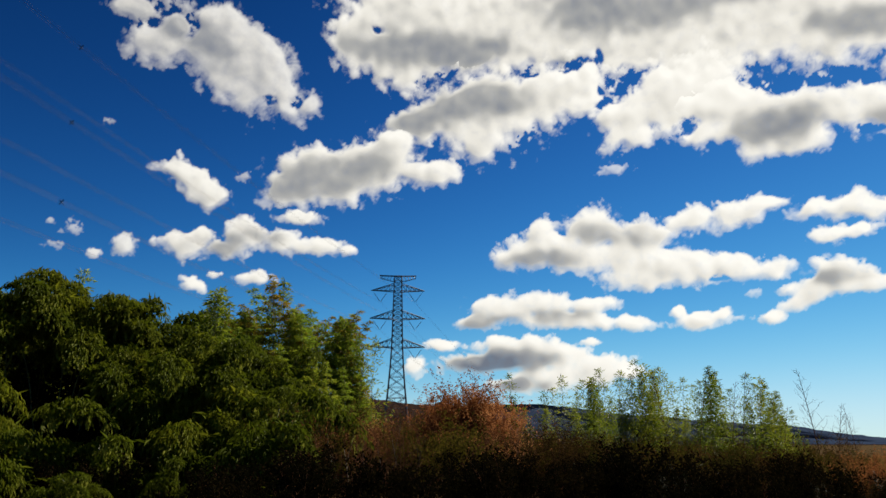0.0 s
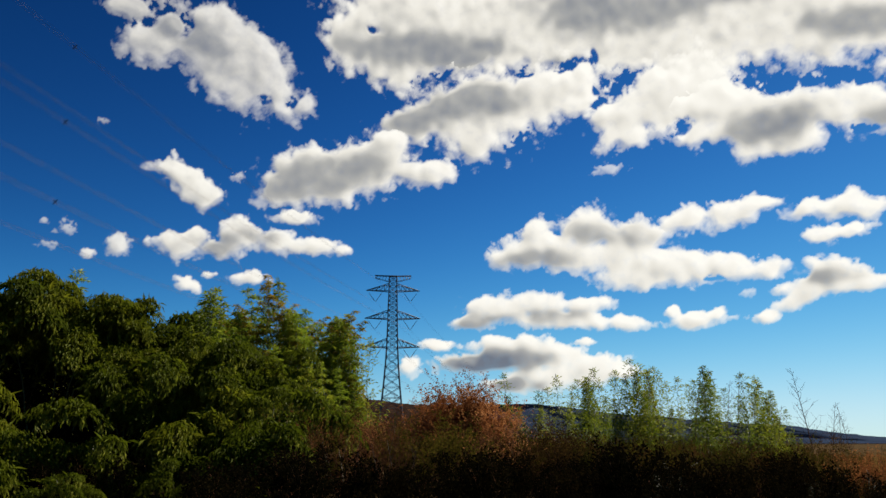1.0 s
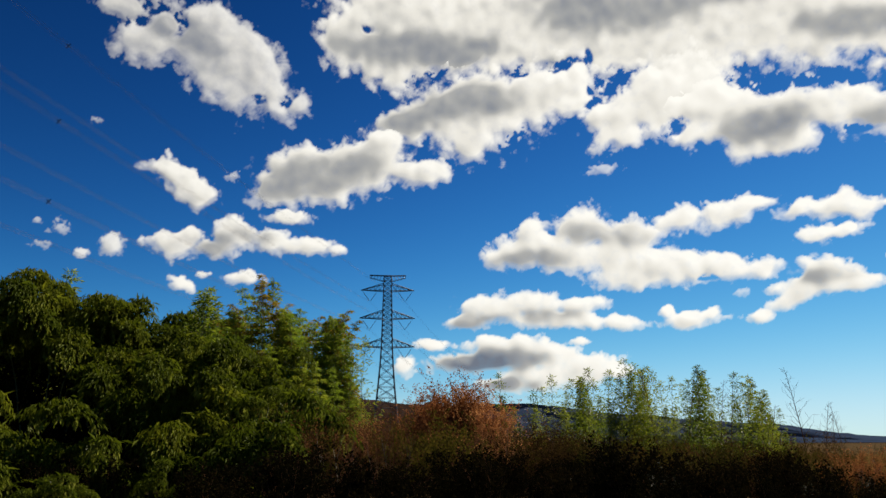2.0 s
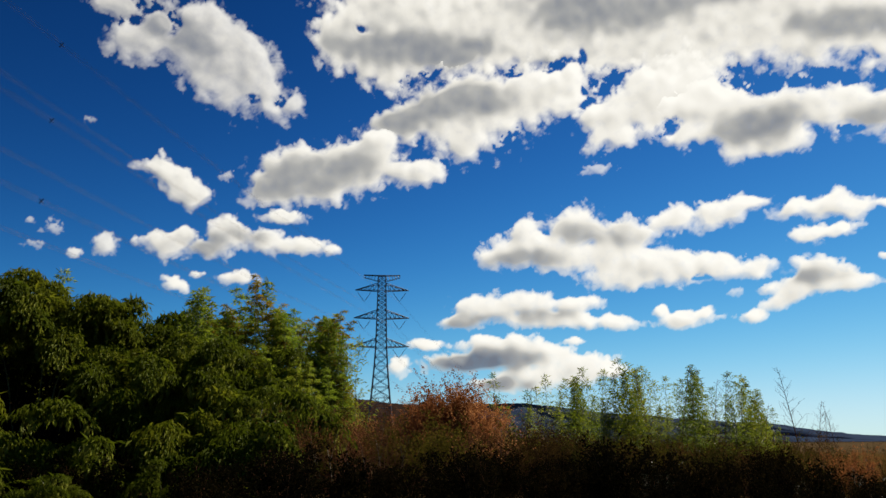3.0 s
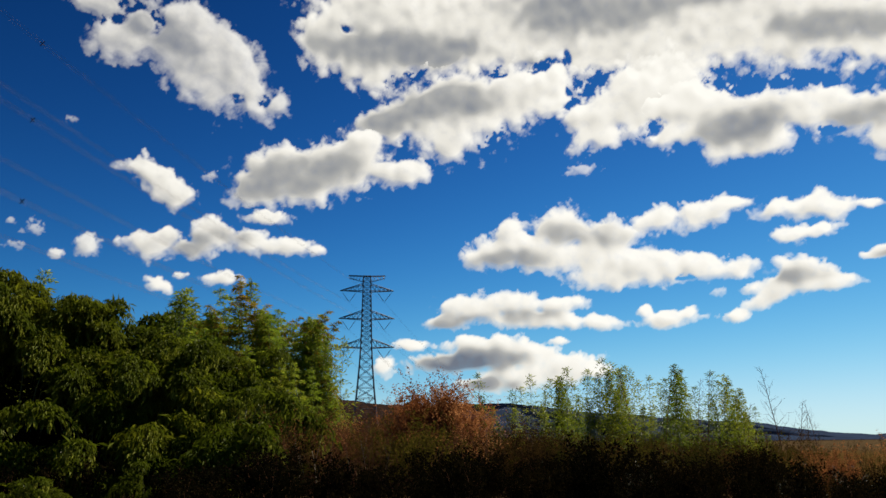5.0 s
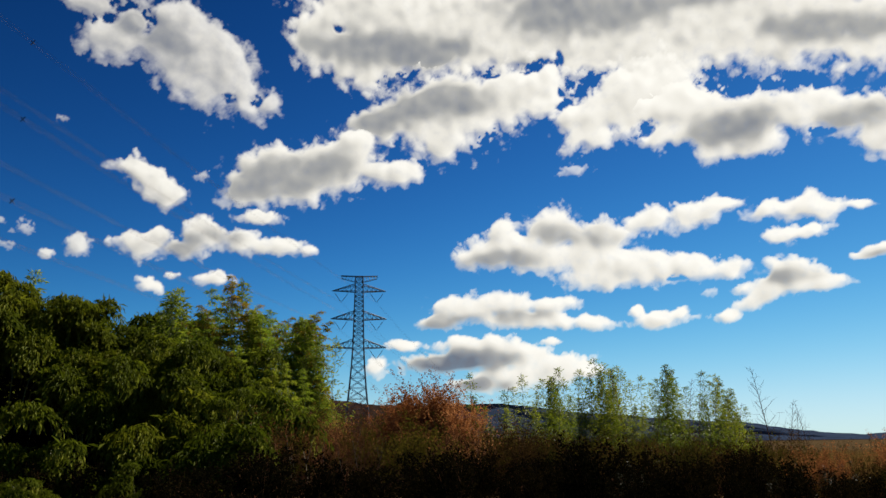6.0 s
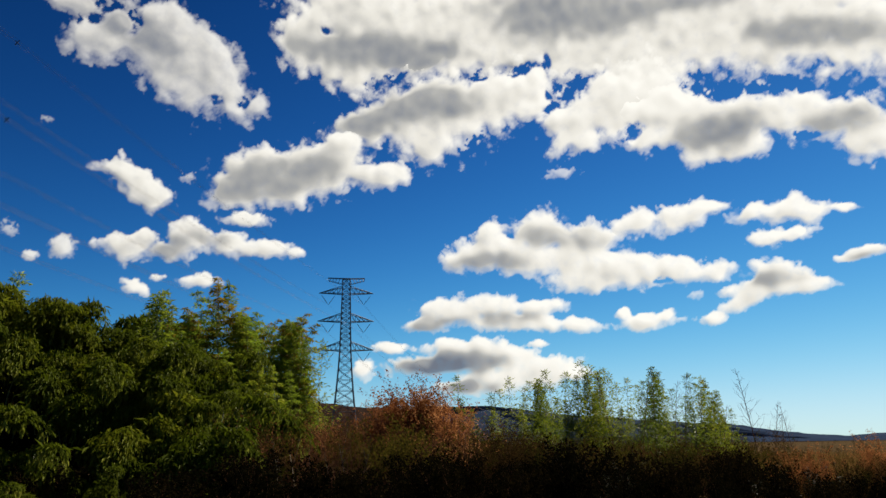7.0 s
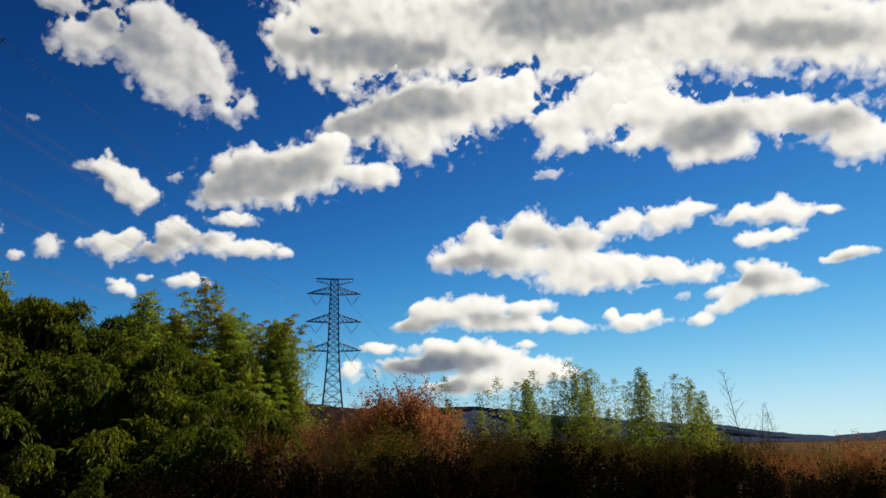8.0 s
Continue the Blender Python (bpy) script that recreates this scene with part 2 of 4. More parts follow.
def plume_bamboo(seed, height, lean, heads, leaf, mat, label, low, reach=1.0, swell=(0.42, 0.88), lift=0.62):
    """A culm that arches over, with heaped heads of leaves on its side branches and strings of leaves hanging from their rims."""
    rng = np.random.default_rng(seed)
    thing = new("bamboo")
    turn = rng.uniform(0, 2 * math.pi)
    out = np.array([math.cos(turn), math.sin(turn), 0])
    ts = np.linspace(0, 1, 15)
    path = np.stack([out * lean * t ** 2.3 + np.array([0, 0, height * (t - 0.13 * t ** 5)]) for t in ts])
    path[:, :2] += rng.normal(size=(15, 2)) * 0.03 * ts[:, None]
    mesh_object("culm", *rod(path, (0.018 + 0.0022 * height) * (1 - 0.9 * ts), 6), CULM, thing, smooth=True)
    twigs, foot, way, face, wide = [], [], [], [], []
    drip, drip_way, drip_face = [], [], []
    for n in range(heads):
        q = (n + rng.uniform(0.2, 0.8)) / heads if n < heads - 1 else 1.0
        t = low + (1 - low) * q
        k = min(int(t * 14), 13)
        p = path[k] + (path[k + 1] - path[k]) * (t * 14 - k)
        a = n * 2.4 + rng.normal() * 0.4
        side = np.array([math.cos(a), math.sin(a), 0.0]) if q < 1 else out
        across = np.array([-side[1], side[0], 0.0])
        far = reach * (1.15 - 0.75 * q) * rng.uniform(0.6, 1.2)
        r = rng.uniform(*swell) * (1.0 - 0.35 * q)
        last = p
        for g in np.linspace(0.2, 1, 5):
            here = p + side * far * g + np.array([0, 0, far * (0.75 * g - 0.65 * g * g)]) + rng.normal(size=3) * 0.02
            twigs.append((*last, *here, 0.008 * (1.15 - g), 0.007 * (1.05 - g) + 0.001))
            last = here
        for _ in range(7):
            w = rng.normal(size=3) * np.array([1, 1, 0.3])
            twigs.append((*last, *(last + w / np.linalg.norm(w) * r * 0.8), 0.004, 0.001))
        m = int(1900 * r * r)
        th, up = rng.uniform(0, 2 * math.pi, m), rng.uniform(-0.12, 1.0, m)
        ring = np.sqrt(1 - np.clip(up, 0, 1) ** 2)
        wobble = 1 + 0.26 * np.sin(3 * th + n) * ring + 0.16 * rng.normal(size=m)
        flat = (np.cos(th) * ring * wobble)[:, None] * side * 1.6 + (np.sin(th) * ring * wobble)[:, None] * across
        foot.append(last + r * flat + (r * lift * up * (1 + 0.12 * rng.normal(size=m)))[:, None] * np.array([0, 0, 1.0]) - np.outer(np.clip(flat @ side, 0, 2) ** 2, [0, 0, 0.30 * r]))
        wide.append(np.ones(m))
        face.append(flat * (ring * 0.9)[:, None] + np.outer(0.15 + 1.1 * np.clip(up, 0, 1), [0, 0, 1.0]))
        way.append(flat * 0.55 - np.outer(0.30 + 0.9 * ring, [0, 0, 1.0]) + rng.normal(size=(m, 3)) * 0.28)
        # oversized leaves added inside the head to block light from below
        inner = rng.normal(size=(int(260 * r * r), 3)) * r * np.array([0.45, 0.45, 0.16]) - np.array([0, 0, 0.10 * r])
        foot.append(last + inner)
        way.append(inner + rng.normal(size=inner.shape) * 0.3)
        face.append(np.tile([0.0, 0.0, 1.0], (len(inner), 1)))
        wide.append(np.full(len(inner), 1.8))
        for _ in range(int(34 * r)):
            h = rng.uniform(0, 2 * math.pi)
            rim = last + r * (math.cos(h) * side * 1.6 + math.sin(h) * across) + np.array([0, 0, -0.05 - 0.75 * r * max(0.0, math.cos(h)) ** 2])
            drop, c = r * rng.uniform(0.35, 1.1), 8
            g = rng.uniform(size=(c, 1))
            drip.append(rim - g * np.array([0, 0, drop]) + rng.normal(size=(c, 3)) * 0.025)
            drip_way.append(rng.normal(size=(c, 3)) * 0.22 - np.array([0, 0, 1.0]))
            drip_face.append(np.tile(math.cos(h) * side + math.sin(h) * across, (c, 1)))
    foot, way, face = np.concatenate(foot), np.concatenate(way), np.concatenate(face)
    mesh_object("side_branch", *tubes(twigs, 3), CULM, thing, kind="stuff")
    n = len(foot)
    wide = np.concatenate(wide)
    v, f = leaves(foot, way, leaf * wide * rng.uniform(0.6, 1.25, n), leaf * 0.30 * wide * rng.uniform(0.7, 1.3, n), rng, face)
    mesh_object("foliage", v, f, mat, thing, kind="stuff")
    drip, drip_way, drip_face = np.concatenate(drip), np.concatenate(drip_way), np.concatenate(drip_face)
    n = len(drip)
    v, f = leaves(drip, drip_way, leaf * rng.uniform(0.6, 1.2, n), leaf * 0.24 * rng.uniform(0.7, 1.3, n), rng, drip_face)
    mesh_object("hanging_spray", v, f, LIT_HANGING_LEAF, thing, "strings of hanging leaves, coloured paler as if lit", kind="stuff")
    return tagged(thing, label, "bamboo")


def branchy(rng, p, way, length, r, depth, segs, tips, fork=3, up=0.25, wild=0.35, first=1):
    """Grows a limb and its twigs, and notes where leaves may sit."""
    steps = 4
    for s in range(steps):
        way = way + rng.normal(size=3) * wild * 0.35 + np.array([0, 0, up * 0.3])
        way = way / np.linalg.norm(way)
        q = p + way * length / steps
        r1 = r * (1 - 0.16)
        segs.append((*p, *q, r, r1))
        if depth < 2 or s > 1:
            tips.append((*q, *way))
        if depth > 0 and s >= first:
            for _ in range(fork if s == steps - 1 else max(1, fork - 1)):
                if rng.uniform() < 0.75:
                    b = way * 0.7 + rng.normal(size=3) * 0.55 + np.array([0, 0, up])
                    branchy(rng, q, b / np.linalg.norm(b), length * rng.uniform(0.45, 0.7), r1 * 0.6, depth - 1, segs, tips, fork, up, wild)
        p, r = q, r1


def shrub(name, seed, height, stems, r, depth, bark, leaf_mat, leaf, count, label, category, splay=0.35, up=0.25, fork=3, first=1):
    """Several stems from one foot, forking into twigs, with the leaves that are left on it."""
    rng = np.random.default_rng(seed)
    thing = new(name)
    segs, tips = [], []
    for _ in range(stems):
        a = rng.uniform(0, 2 * math.pi)
        w = np.array([math.cos(a) * splay * rng.uniform(0.2, 1), math.sin(a) * splay * rng.uniform(0.2, 1), 1.0])
        foot = np.array([rng.normal() * 0.12 * (stems > 1), rng.normal() * 0.12 * (stems > 1), -0.05])
        branchy(rng, foot, w / np.linalg.norm(w), height * rng.uniform(0.5, 0.68), r * rng.uniform(0.7, 1.1), depth, segs, tips, fork, up, 0.35, first)
    v, f = tubes(segs, 3)
    v[:, 2] *= height / max(v[:, 2].max(), 0.1)
    mesh_object("stem", v, f, bark, thing)
    if count:
        k = np.array(tips)
        k[:, 2] *= height / max(np.array(segs)[:, 5].max(), 0.1)
        pick = rng.integers(0, len(k), count)
        foot = k[pick, :3] + rng.normal(size=(count, 3)) * leaf * 0.6
        way = k[pick, 3:] * 0.3 + rng.normal(size=(count, 3)) * 0.7 + np.array([0, 0, -0.3])
        v, f = leaves(foot, way, leaf * rng.uniform(0.6, 1.3, count), leaf * 0.5 * rng.uniform(0.7, 1.2, count), rng)
        mesh_object("foliage", v, f, leaf_mat, thing, kind="stuff")
    return tagged(thing, label, category)


def sapling(seed, height, lean, label):
    """A thin leafless tree: one leaning trunk with short rising side twigs that fork once."""
    rng = np.random.default_rng(seed)
    thing = new("bare_sapling")
    ts = np.linspace(0, 1, 12)
    path = np.stack([np.array([lean * t ** 1.4, 0, height * t - 0.05]) for t in ts])
    path[1:, :2] += np.cumsum(rng.normal(size=(11, 2)) * 0.009, axis=0)
    mesh_object("trunk", *rod(path, 0.024 * (1 - 0.80 * ts), 6), BARK, thing, smooth=True)
    twigs = []
    for n in range(34):
        t = 0.22 + 0.76 * (n + rng.uniform()) / 34
        k = min(int(t * 11), 10)
        p = path[k] + (path[k + 1] - path[k]) * (t * 11 - k)
        a = n * 2.4 + rng.normal() * 0.4
        reach = height * 0.24 * (1.15 - t) * rng.uniform(0.5, 1.2)
        d = np.array([math.cos(a), math.sin(a), rng.uniform(0.7, 1.4)])
        d /= np.linalg.norm(d)
        q, last = p, p
        for s in range(4):
            q = last + d * reach / 4 + rng.normal(size=3) * 0.015
            twigs.append((*last, *q, 0.008 * (1 - s / 5), 0.008 * (1 - (s + 1) / 5)))
            if s > 0:
                b = d + rng.normal(size=3) * 0.6
                twigs.append((*q, *(q + b / np.linalg.norm(b) * reach * 0.45), 0.0045, 0.002))
            last = q
    mesh_object("twig", *tubes(twigs, 3), BARK, thing, kind="stuff")
    return tagged(thing, label, "tree")


def ground_z(x, y):
    """The lie of the land: level round the camera, falling gently beyond the brush."""
    d = np.hypot(x, y)
    return 0.12 * np.sin(x * 0.31 + 1) * np.cos(y * 0.27) * np.clip(d / 20, 0, 1) - 1.5 * np.clip((d - 45) / 60, 0, 1)


# ---- structure: ground and hills ----
def build_ground():
    radii = np.concatenate([[0.0], np.geomspace(1.5, 4800, 90)])
    turns = 180
    verts, faces = [(0, 0, 0)], []
    for r in radii[1:]:
        a = np.arange(turns) * 2 * math.pi / turns
        x, y = r * np.sin(a), r * np.cos(a)
        verts += np.stack([x, y, ground_z(x, y)], 1).tolist()
    for k in range(turns):
        faces.append((0, 1 + (k + 1) % turns, 1 + k))
    for i in range(len(radii) - 2):
        for k in range(turns):
            a, b = 1 + i * turns + k, 1 + i * turns + (k + 1) % turns
            faces.append((a, b, b + turns, a + turns))
    tagged(mesh_object("ground", verts, faces, SOIL, smooth=True), "rough dark ground with dry litter, reaching to the hills", "ground", kind="structure")


def build_hill(name, mat, dist, depth, az0, az1, crest, label, rough, seed):
    """A wooded ridge: its crest height in degrees over a run of bearings, its slope towards the camera."""
    n, m = 420, 22
    verts, faces = [], []
    for i in range(n + 1):
        az = az0 + (az1 - az0) * i / n
        e = crest(az) + rough * (noise.fractal(Vector((az * 1.1, seed, 0)), 1.0, 2.0, 5) * 0.7 + 0.5 * noise.noise(Vector((az * 7, seed, 4))) + 0.4 * noise.noise(Vector((az * 19, seed, 6))))
        top = max(0.0, dist * math.tan(radians(max(e, 0.0)))) + 1.6
        for j in range(m + 1):
            t = j / m
            h = math.sin(min(t * 1.25, 1.0) * math.pi / 2) if t < 0.8 else math.cos((t - 0.8) / 0.2 * math.pi / 2)
            d = dist - depth * 0.8 + depth * t
            p = at(az, d)
            wob = noise.fractal(Vector((p.x * 0.006, p.y * 0.006, seed)), 1.0, 2.0, 6)
            verts.append((p.x, p.y, -6 + (top + 6) * h * (1 + 0.10 * wob * (1 if t < 0.75 else 0))))
    for i in range(n):
        for j in range(m):
            a = i * (m + 1) + j
            faces.append((a, a + m + 1, a + m + 2, a + 1))
    tagged(mesh_object(name, verts, faces, mat, smooth=True), label, "hill", kind="structure")


def curve_of(points):
    xs, ys = [p[0] for p in points], [p[1] for p in points]
    return lambda az: float(np.interp(az, xs, ys))


build_ground()
build_hill("far_hill", HAZED_FAR_WOOD, 3600, 900, -50, 75,
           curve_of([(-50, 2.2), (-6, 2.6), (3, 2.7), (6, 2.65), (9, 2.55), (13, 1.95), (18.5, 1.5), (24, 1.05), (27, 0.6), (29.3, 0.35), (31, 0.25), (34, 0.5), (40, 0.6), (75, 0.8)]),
           "wooded hills along the horizon, tinted blue-grey for haze", 0.10, 3.0)
build_hill("near_hill", NEAR_WOOD, 1100, 300, -50, 5.5,
           curve_of([(-50, 3.6), (-10, 3.3), (-6, 3.15), (-4.5, 2.9), (-3, 2.65), (-1.5, 2.55), (0, 2.45), (2, 2.2), (4, 1.6), (5.5, 0.2)]),
           "dark brown ridge of leafless woodland", 0.07, 8.0)


# ---- sky: clouds ----
def billow(x, y, scale, octaves, seed):
    """Heaped round puffs with sharp creases between them, about zero on average."""
    out, amp, total = np.zeros(len(x)), 1.0, 0.0
    for k in range(octaves):
        f = scale * 2.1 ** k
        out += amp * np.array([2.6 * abs(noise.noise(Vector(((0.8 * a - 0.6 * b) * f, (0.6 * a + 0.8 * b) * f * 1.15, seed + 9.3 * k)))) - 0.6 for a, b in zip(x, y)])
        total += amp
        amp *= 0.55
    return out / total


def drift(x, y, scale, seed, octaves=3):
    """Smooth to ragged wandering noise."""
    return np.array([noise.fractal(Vector(((0.87 * a + 0.5 * b) * scale, (0.87 * b - 0.5 * a) * scale * 1.2, seed)), 0.85, 2.05, octaves) for a, b in zip(x, y)])


def spread_out(grid, cells):
    """A grid softened over so many cells each way."""
    cells = max(1, int(round(cells)))
    for _ in range(2):
        for axis in (0, 1):
            pad = [(cells + 1, cells) if k == axis else (0, 0) for k in (0, 1)]
            run = np.cumsum(np.pad(grid, pad, mode="edge"), axis=axis)
            n = grid.shape[axis]
            hi, lo = np.arange(n) + 2 * cells + 1, np.arange(n)
            grid = (np.take(run, hi, axis) - np.take(run, lo, axis)) / (2 * cells + 1)
    return grid


def shifted(grid, di, dj):
    """What lies di and dj cells further on in a grid, clear sky beyond its rim."""
    out = np.zeros_like(grid)
    ni, nj = grid.shape
    di, dj = int(round(di)), int(round(dj))
    if di < ni and dj < nj:
        out[:ni - di, :nj - dj] = grid[di:, dj:]
    return out


def cloud(label, lobes, cores, gaps, veil=1.0, dist=4400.0, step=0.085, shade_by=1.0):
    """A far cloud: swelling lobes (bearing, height, half width, half height, tilt in degrees), deep cores painted in
    shade grey and torn gaps.
    """
    reach = [(a, e, 1.15 * max(w, h) + 0.5) for a, e, w, h, _ in lobes]
    a0, a1 = min(a - 1.15 * r for a, e, r in reach), max(a + 1.15 * r for a, e, r in reach)
    e0, e1 = min(e - r for a, e, r in reach), max(e + r for a, e, r in reach)
    az, el = np.meshgrid(np.arange(a0, a1, step), np.arange(e0, e1, step), indexing="ij")
    seed = 7.3 + 0.37 * a0 + 0.11 * e1

    def field(rows, x, y):
        f, heap = np.full(x.shape, -3.0), np.zeros(x.shape)
        for a, e, w, h, tilt in rows:
            c, s = math.cos(radians(tilt)), math.sin(radians(tilt))
            dx, dy = (x - a) * math.cos(radians(e)), y - e
            u, v = (dx * c + dy * s) / w, (dy * c - dx * s) / h
            one = 1 - np.sqrt(u * u + v * v)
            f, heap = np.maximum(f, one), heap + np.clip(one, 0, 1)
        return f + 0.35 * (heap - np.clip(f, 0, 1))

    near = field(lobes, az, el) > -0.7
    A, E = az[near], el[near]
    size = min(1.0, max(max(l[2], l[3]) for l in lobes) / 2.2)
    thin = min(1.0, max(min(l[2], l[3]) for l in lobes) / 1.3)
    big = 0.42 / (0.30 + 0.70 * size)
    wx = A + 0.35 * size * drift(A, E, big, seed)
    wy = E + 0.20 * size * drift(A, E, big, seed + 31)
    body = np.minimum(field(lobes, wx, wy), 0.85) - 0.05
    if gaps:
        fray = drift(A, E, 1.5, seed + 77, 4)
        body = body - 1.0 * np.clip(field(gaps, wx + 0.35 * fray, wy - 0.25 * fray) + 0.16 + 0.95 * fray, 0, 1)
    puff = billow(wx, wy, big * 1.7, 4, seed + 5)
    ragged = drift(wx, wy, big * 2.1, seed + 57, 5)
    f = body + 0.40 * puff + 0.27 * ragged if veil > 0.7 else 0.5 * body + 0.40 * puff + 0.50 * ragged

    def whole(values, empty=0.0):
        g = np.full(az.shape, empty)
        g[near] = values
        return g

    F = whole(f, -1.0)
    D = np.clip(F, 0, 1.2)
    cell = 1.0 / step
    soft_f = spread_out(np.clip(F, -0.6, 0.8), 0.22 * cell * (0.4 + 0.6 * thin))
    slope = np.gradient(soft_f, axis=1) * cell
    tops = np.clip(0.5 - 0.9 * slope + 0.35 * spread_out(whole(ragged), 0.3 * cell), 0, 1)
    # crisp swelling tops, frayed and thinner below
    crisp = (1.4 + 3.2 * tops) * (0.6 if veil == 0.84 else 1.0)
    inner = np.clip(spread_out(D, 0.25 * cell * (0.4 + 0.6 * thin)) / 0.42, 0, 1)
    solid = np.maximum(D, 0.5 * np.clip((inner - 0.50) / 0.40, 0, 1))
    fringe = 0.40 * (1 - tops) * np.clip((F + 0.22) / 0.22, 0, 1) ** 2
    cover = veil * (1 - (1 - fringe) * np.exp(-crisp * solid * (1 + 2.6 * inner ** 2)))
    # sun shading painted into the glow, as from high on the sunward side: what lies behind other cloud, or turns away,
    # is dimmer
    behind = sum(shifted(D, 0.80 * s * cell, 0.60 * s * cell) for s in (0.3, 0.6, 0.9, 1.2)) / 4
    behind = spread_out(behind, 0.14 * cell)
    height = spread_out(np.sqrt(D) * 0.8 + 0.4 * whole(puff) * (D > 0), 0.20 * cell)
    turned = np.clip(spread_out(shifted(height, 0.32 * cell, 0.30 * cell) - height, 0.10 * cell), -0.35, 0.35)
    painted_shade = 0.08 + 0.004 * np.clip(14 - az, 0, 40) + 0.30 * np.clip(behind - 0.20, 0, 1) + 0.60 * turned * (0.35 + 0.65 * thin) * (1 - 0.5 * inner * thin) + 0.06 * spread_out(whole(ragged), 0.2 * cell)
    if cores:
        core = np.clip((field(cores, wx, wy) + 0.40 + 0.22 * ragged) / 1.25, 0, 1)
        core = spread_out(whole(core), 0.28 * cell * (0.3 + 0.7 * thin))
        painted_shade = painted_shade + 0.74 * shade_by * core * (1.6 - core) * (0.25 + 0.75 * inner)
    toward = np.gradient(soft_f, axis=0) * cell * 0.7 + slope * 0.7
    sunny = np.clip(0.45 - 1.1 * toward, 0, 1)
    painted_shade = np.clip(painted_shade + 0.10 * (1 - sunny) * (1 - inner), 0, 1) * (1 - (0.25 + 0.60 * sunny) * (1 - inner))
    cov = np.where(cover > 0.012, cover, -1.0)
    keep = (cov[:-1, :-1] > 0) | (cov[1:, :-1] > 0) | (cov[:-1, 1:] > 0) | (cov[1:, 1:] > 0)
    ii, jj = np.nonzero(keep)
    ny = az.shape[1]
    quads = np.stack([ii * ny + jj, (ii + 1) * ny + jj, (ii + 1) * ny + jj + 1, ii * ny + jj + 1], 1)
    used, inverse = np.unique(quads, return_inverse=True)
    quads = inverse.reshape(quads.shape)
    a, e = np.radians(az.ravel()[used]), np.radians(el.ravel()[used])
    c, dp = np.clip(cov.ravel()[used], 0, 1), painted_shade.ravel()[used]
    r = dist - 60 * c - 120 * dp
    verts = np.stack([r * np.cos(e) * np.sin(a), r * np.cos(e) * np.cos(a), r * np.sin(e) + 1.6], 1)
    ob = mesh_object("cloud", verts, quads, CLOUD, smooth=True)
    for key, val in (("cover", c), ("painted_shade", dp)):
        layer = ob.data.attributes.new(key, "FLOAT", "POINT")
        layer.data.foreach_set("value", val.astype(np.float32))
    return tagged(ob, label, "cloud", "clouds in the sky")


cloud("broad torn white cumulus high in the deep blue sky",
      [(-16.4, 26.6, 4.24, 2.70, -35), (-19.9, 28.2, 4.09, 1.93, -20), (-22.7, 27.4, 2.00, 1.53, 0), (-13.0, 25.1, 2.78, 1.59, -25), (-24.2, 29.3, 1.95, 0.89, 0), (-14.3, 27.2, 2.80, 2.02, -35), (-17.1, 29.4, 3.02, 1.36, -20), (-10.8, 24.5, 1.01, 0.80, 0)],
      [(-20.5, 28.6, 3.0, 0.9, -20)],
      [(-19.9, 28.6, 0.75, 0.75, 0), (-22.0, 29.6, 0.8, 0.35, 10), (-23.1, 28.5, 0.7, 0.35, 20), (-13.4, 24.6, 0.7, 0.4, 0), (-11.6, 24.5, 0.5, 0.4, 0)], veil=0.84, shade_by=0.75)
cloud("small slanting white cumulus puff",
      [(-20.3, 19.1, 1.61, 0.69, -10), (-18.6, 18.2, 2.15, 1.33, -35), (-17.7, 17.5, 1.42, 1.18, 0)],
      [],
      [])
cloud("grey-bellied cumulus with bright rims",
      [(-10.1, 19.9, 3.07, 2.05, 10), (-5.5, 20.7, 3.53, 1.99, 15), (-12.4, 17.9, 1.95, 1.06, 15), (-7.3, 18.8, 4.78, 1.41, 12), (-0.6, 19.9, 2.01, 1.09, 15), (-3.7, 22.1, 1.45, 0.91, 0), (-2.2, 20.1, 1.25, 0.75, 0), (-11.6, 18.7, 2.25, 1.63, 0)],
      [(-9.4, 19.4, 4.60, 1.35, 12)],
      [], shade_by=0.85)
cloud("thin low cumulus scrap in the blue sky",
      [(-11.0, 16.3, 1.85, 0.57, 0)],
      [],
      [])
cloud("long narrow band of white cumulus",
      [(-19.1, 13.8, 1.87, 1.09, 0), (-16.5, 13.6, 1.59, 0.64, 0), (-14.9, 14.8, 1.77, 1.45, 0), (-12.0, 14.5, 1.88, 0.98, 0), (-9.2, 14.3, 1.74, 0.70, 0), (-7.4, 14.1, 0.67, 0.46, 0), (-17.9, 14.6, 1.02, 0.63, 0)],
      [(-16.5, 13.8, 1.27, 0.95, 0), (-13.5, 14.9, 1.22, 0.49, 0)],
      [])
cloud("tiny white cloud puff in the blue sky",
      [(-23.2, 13.5, 1.01, 0.94, 0)],
      [],
      [], veil=0.85)
cloud("tiny white cloud puff in the blue sky",
      [(-25.1, 12.7, 0.51, 0.37, 0)],
      [],
      [], veil=0.85)
cloud("tiny cloud wisp in the blue sky",
      [(-27.8, 13.0, 0.64, 0.25, 0)],
      [],
      [], veil=0.55)
cloud("tiny cloud wisp in the blue sky",
      [(-26.7, 14.3, 0.58, 0.50, 0)],
      [],
      [], veil=0.55)
cloud("tiny cloud wisp in the blue sky",
      [(-28.1, 14.5, 0.35, 0.21, 0)],
      [],
      [], veil=0.55)
cloud("tiny cloud wisp in the blue sky",
      [(-25.2, 21.7, 0.40, 0.25, 0)],
      [],
      [], veil=0.55)
cloud("tiny cloud wisp in the blue sky",
      [(-15.4, 18.9, 0.44, 0.36, 0)],
      [],
      [], veil=0.55)
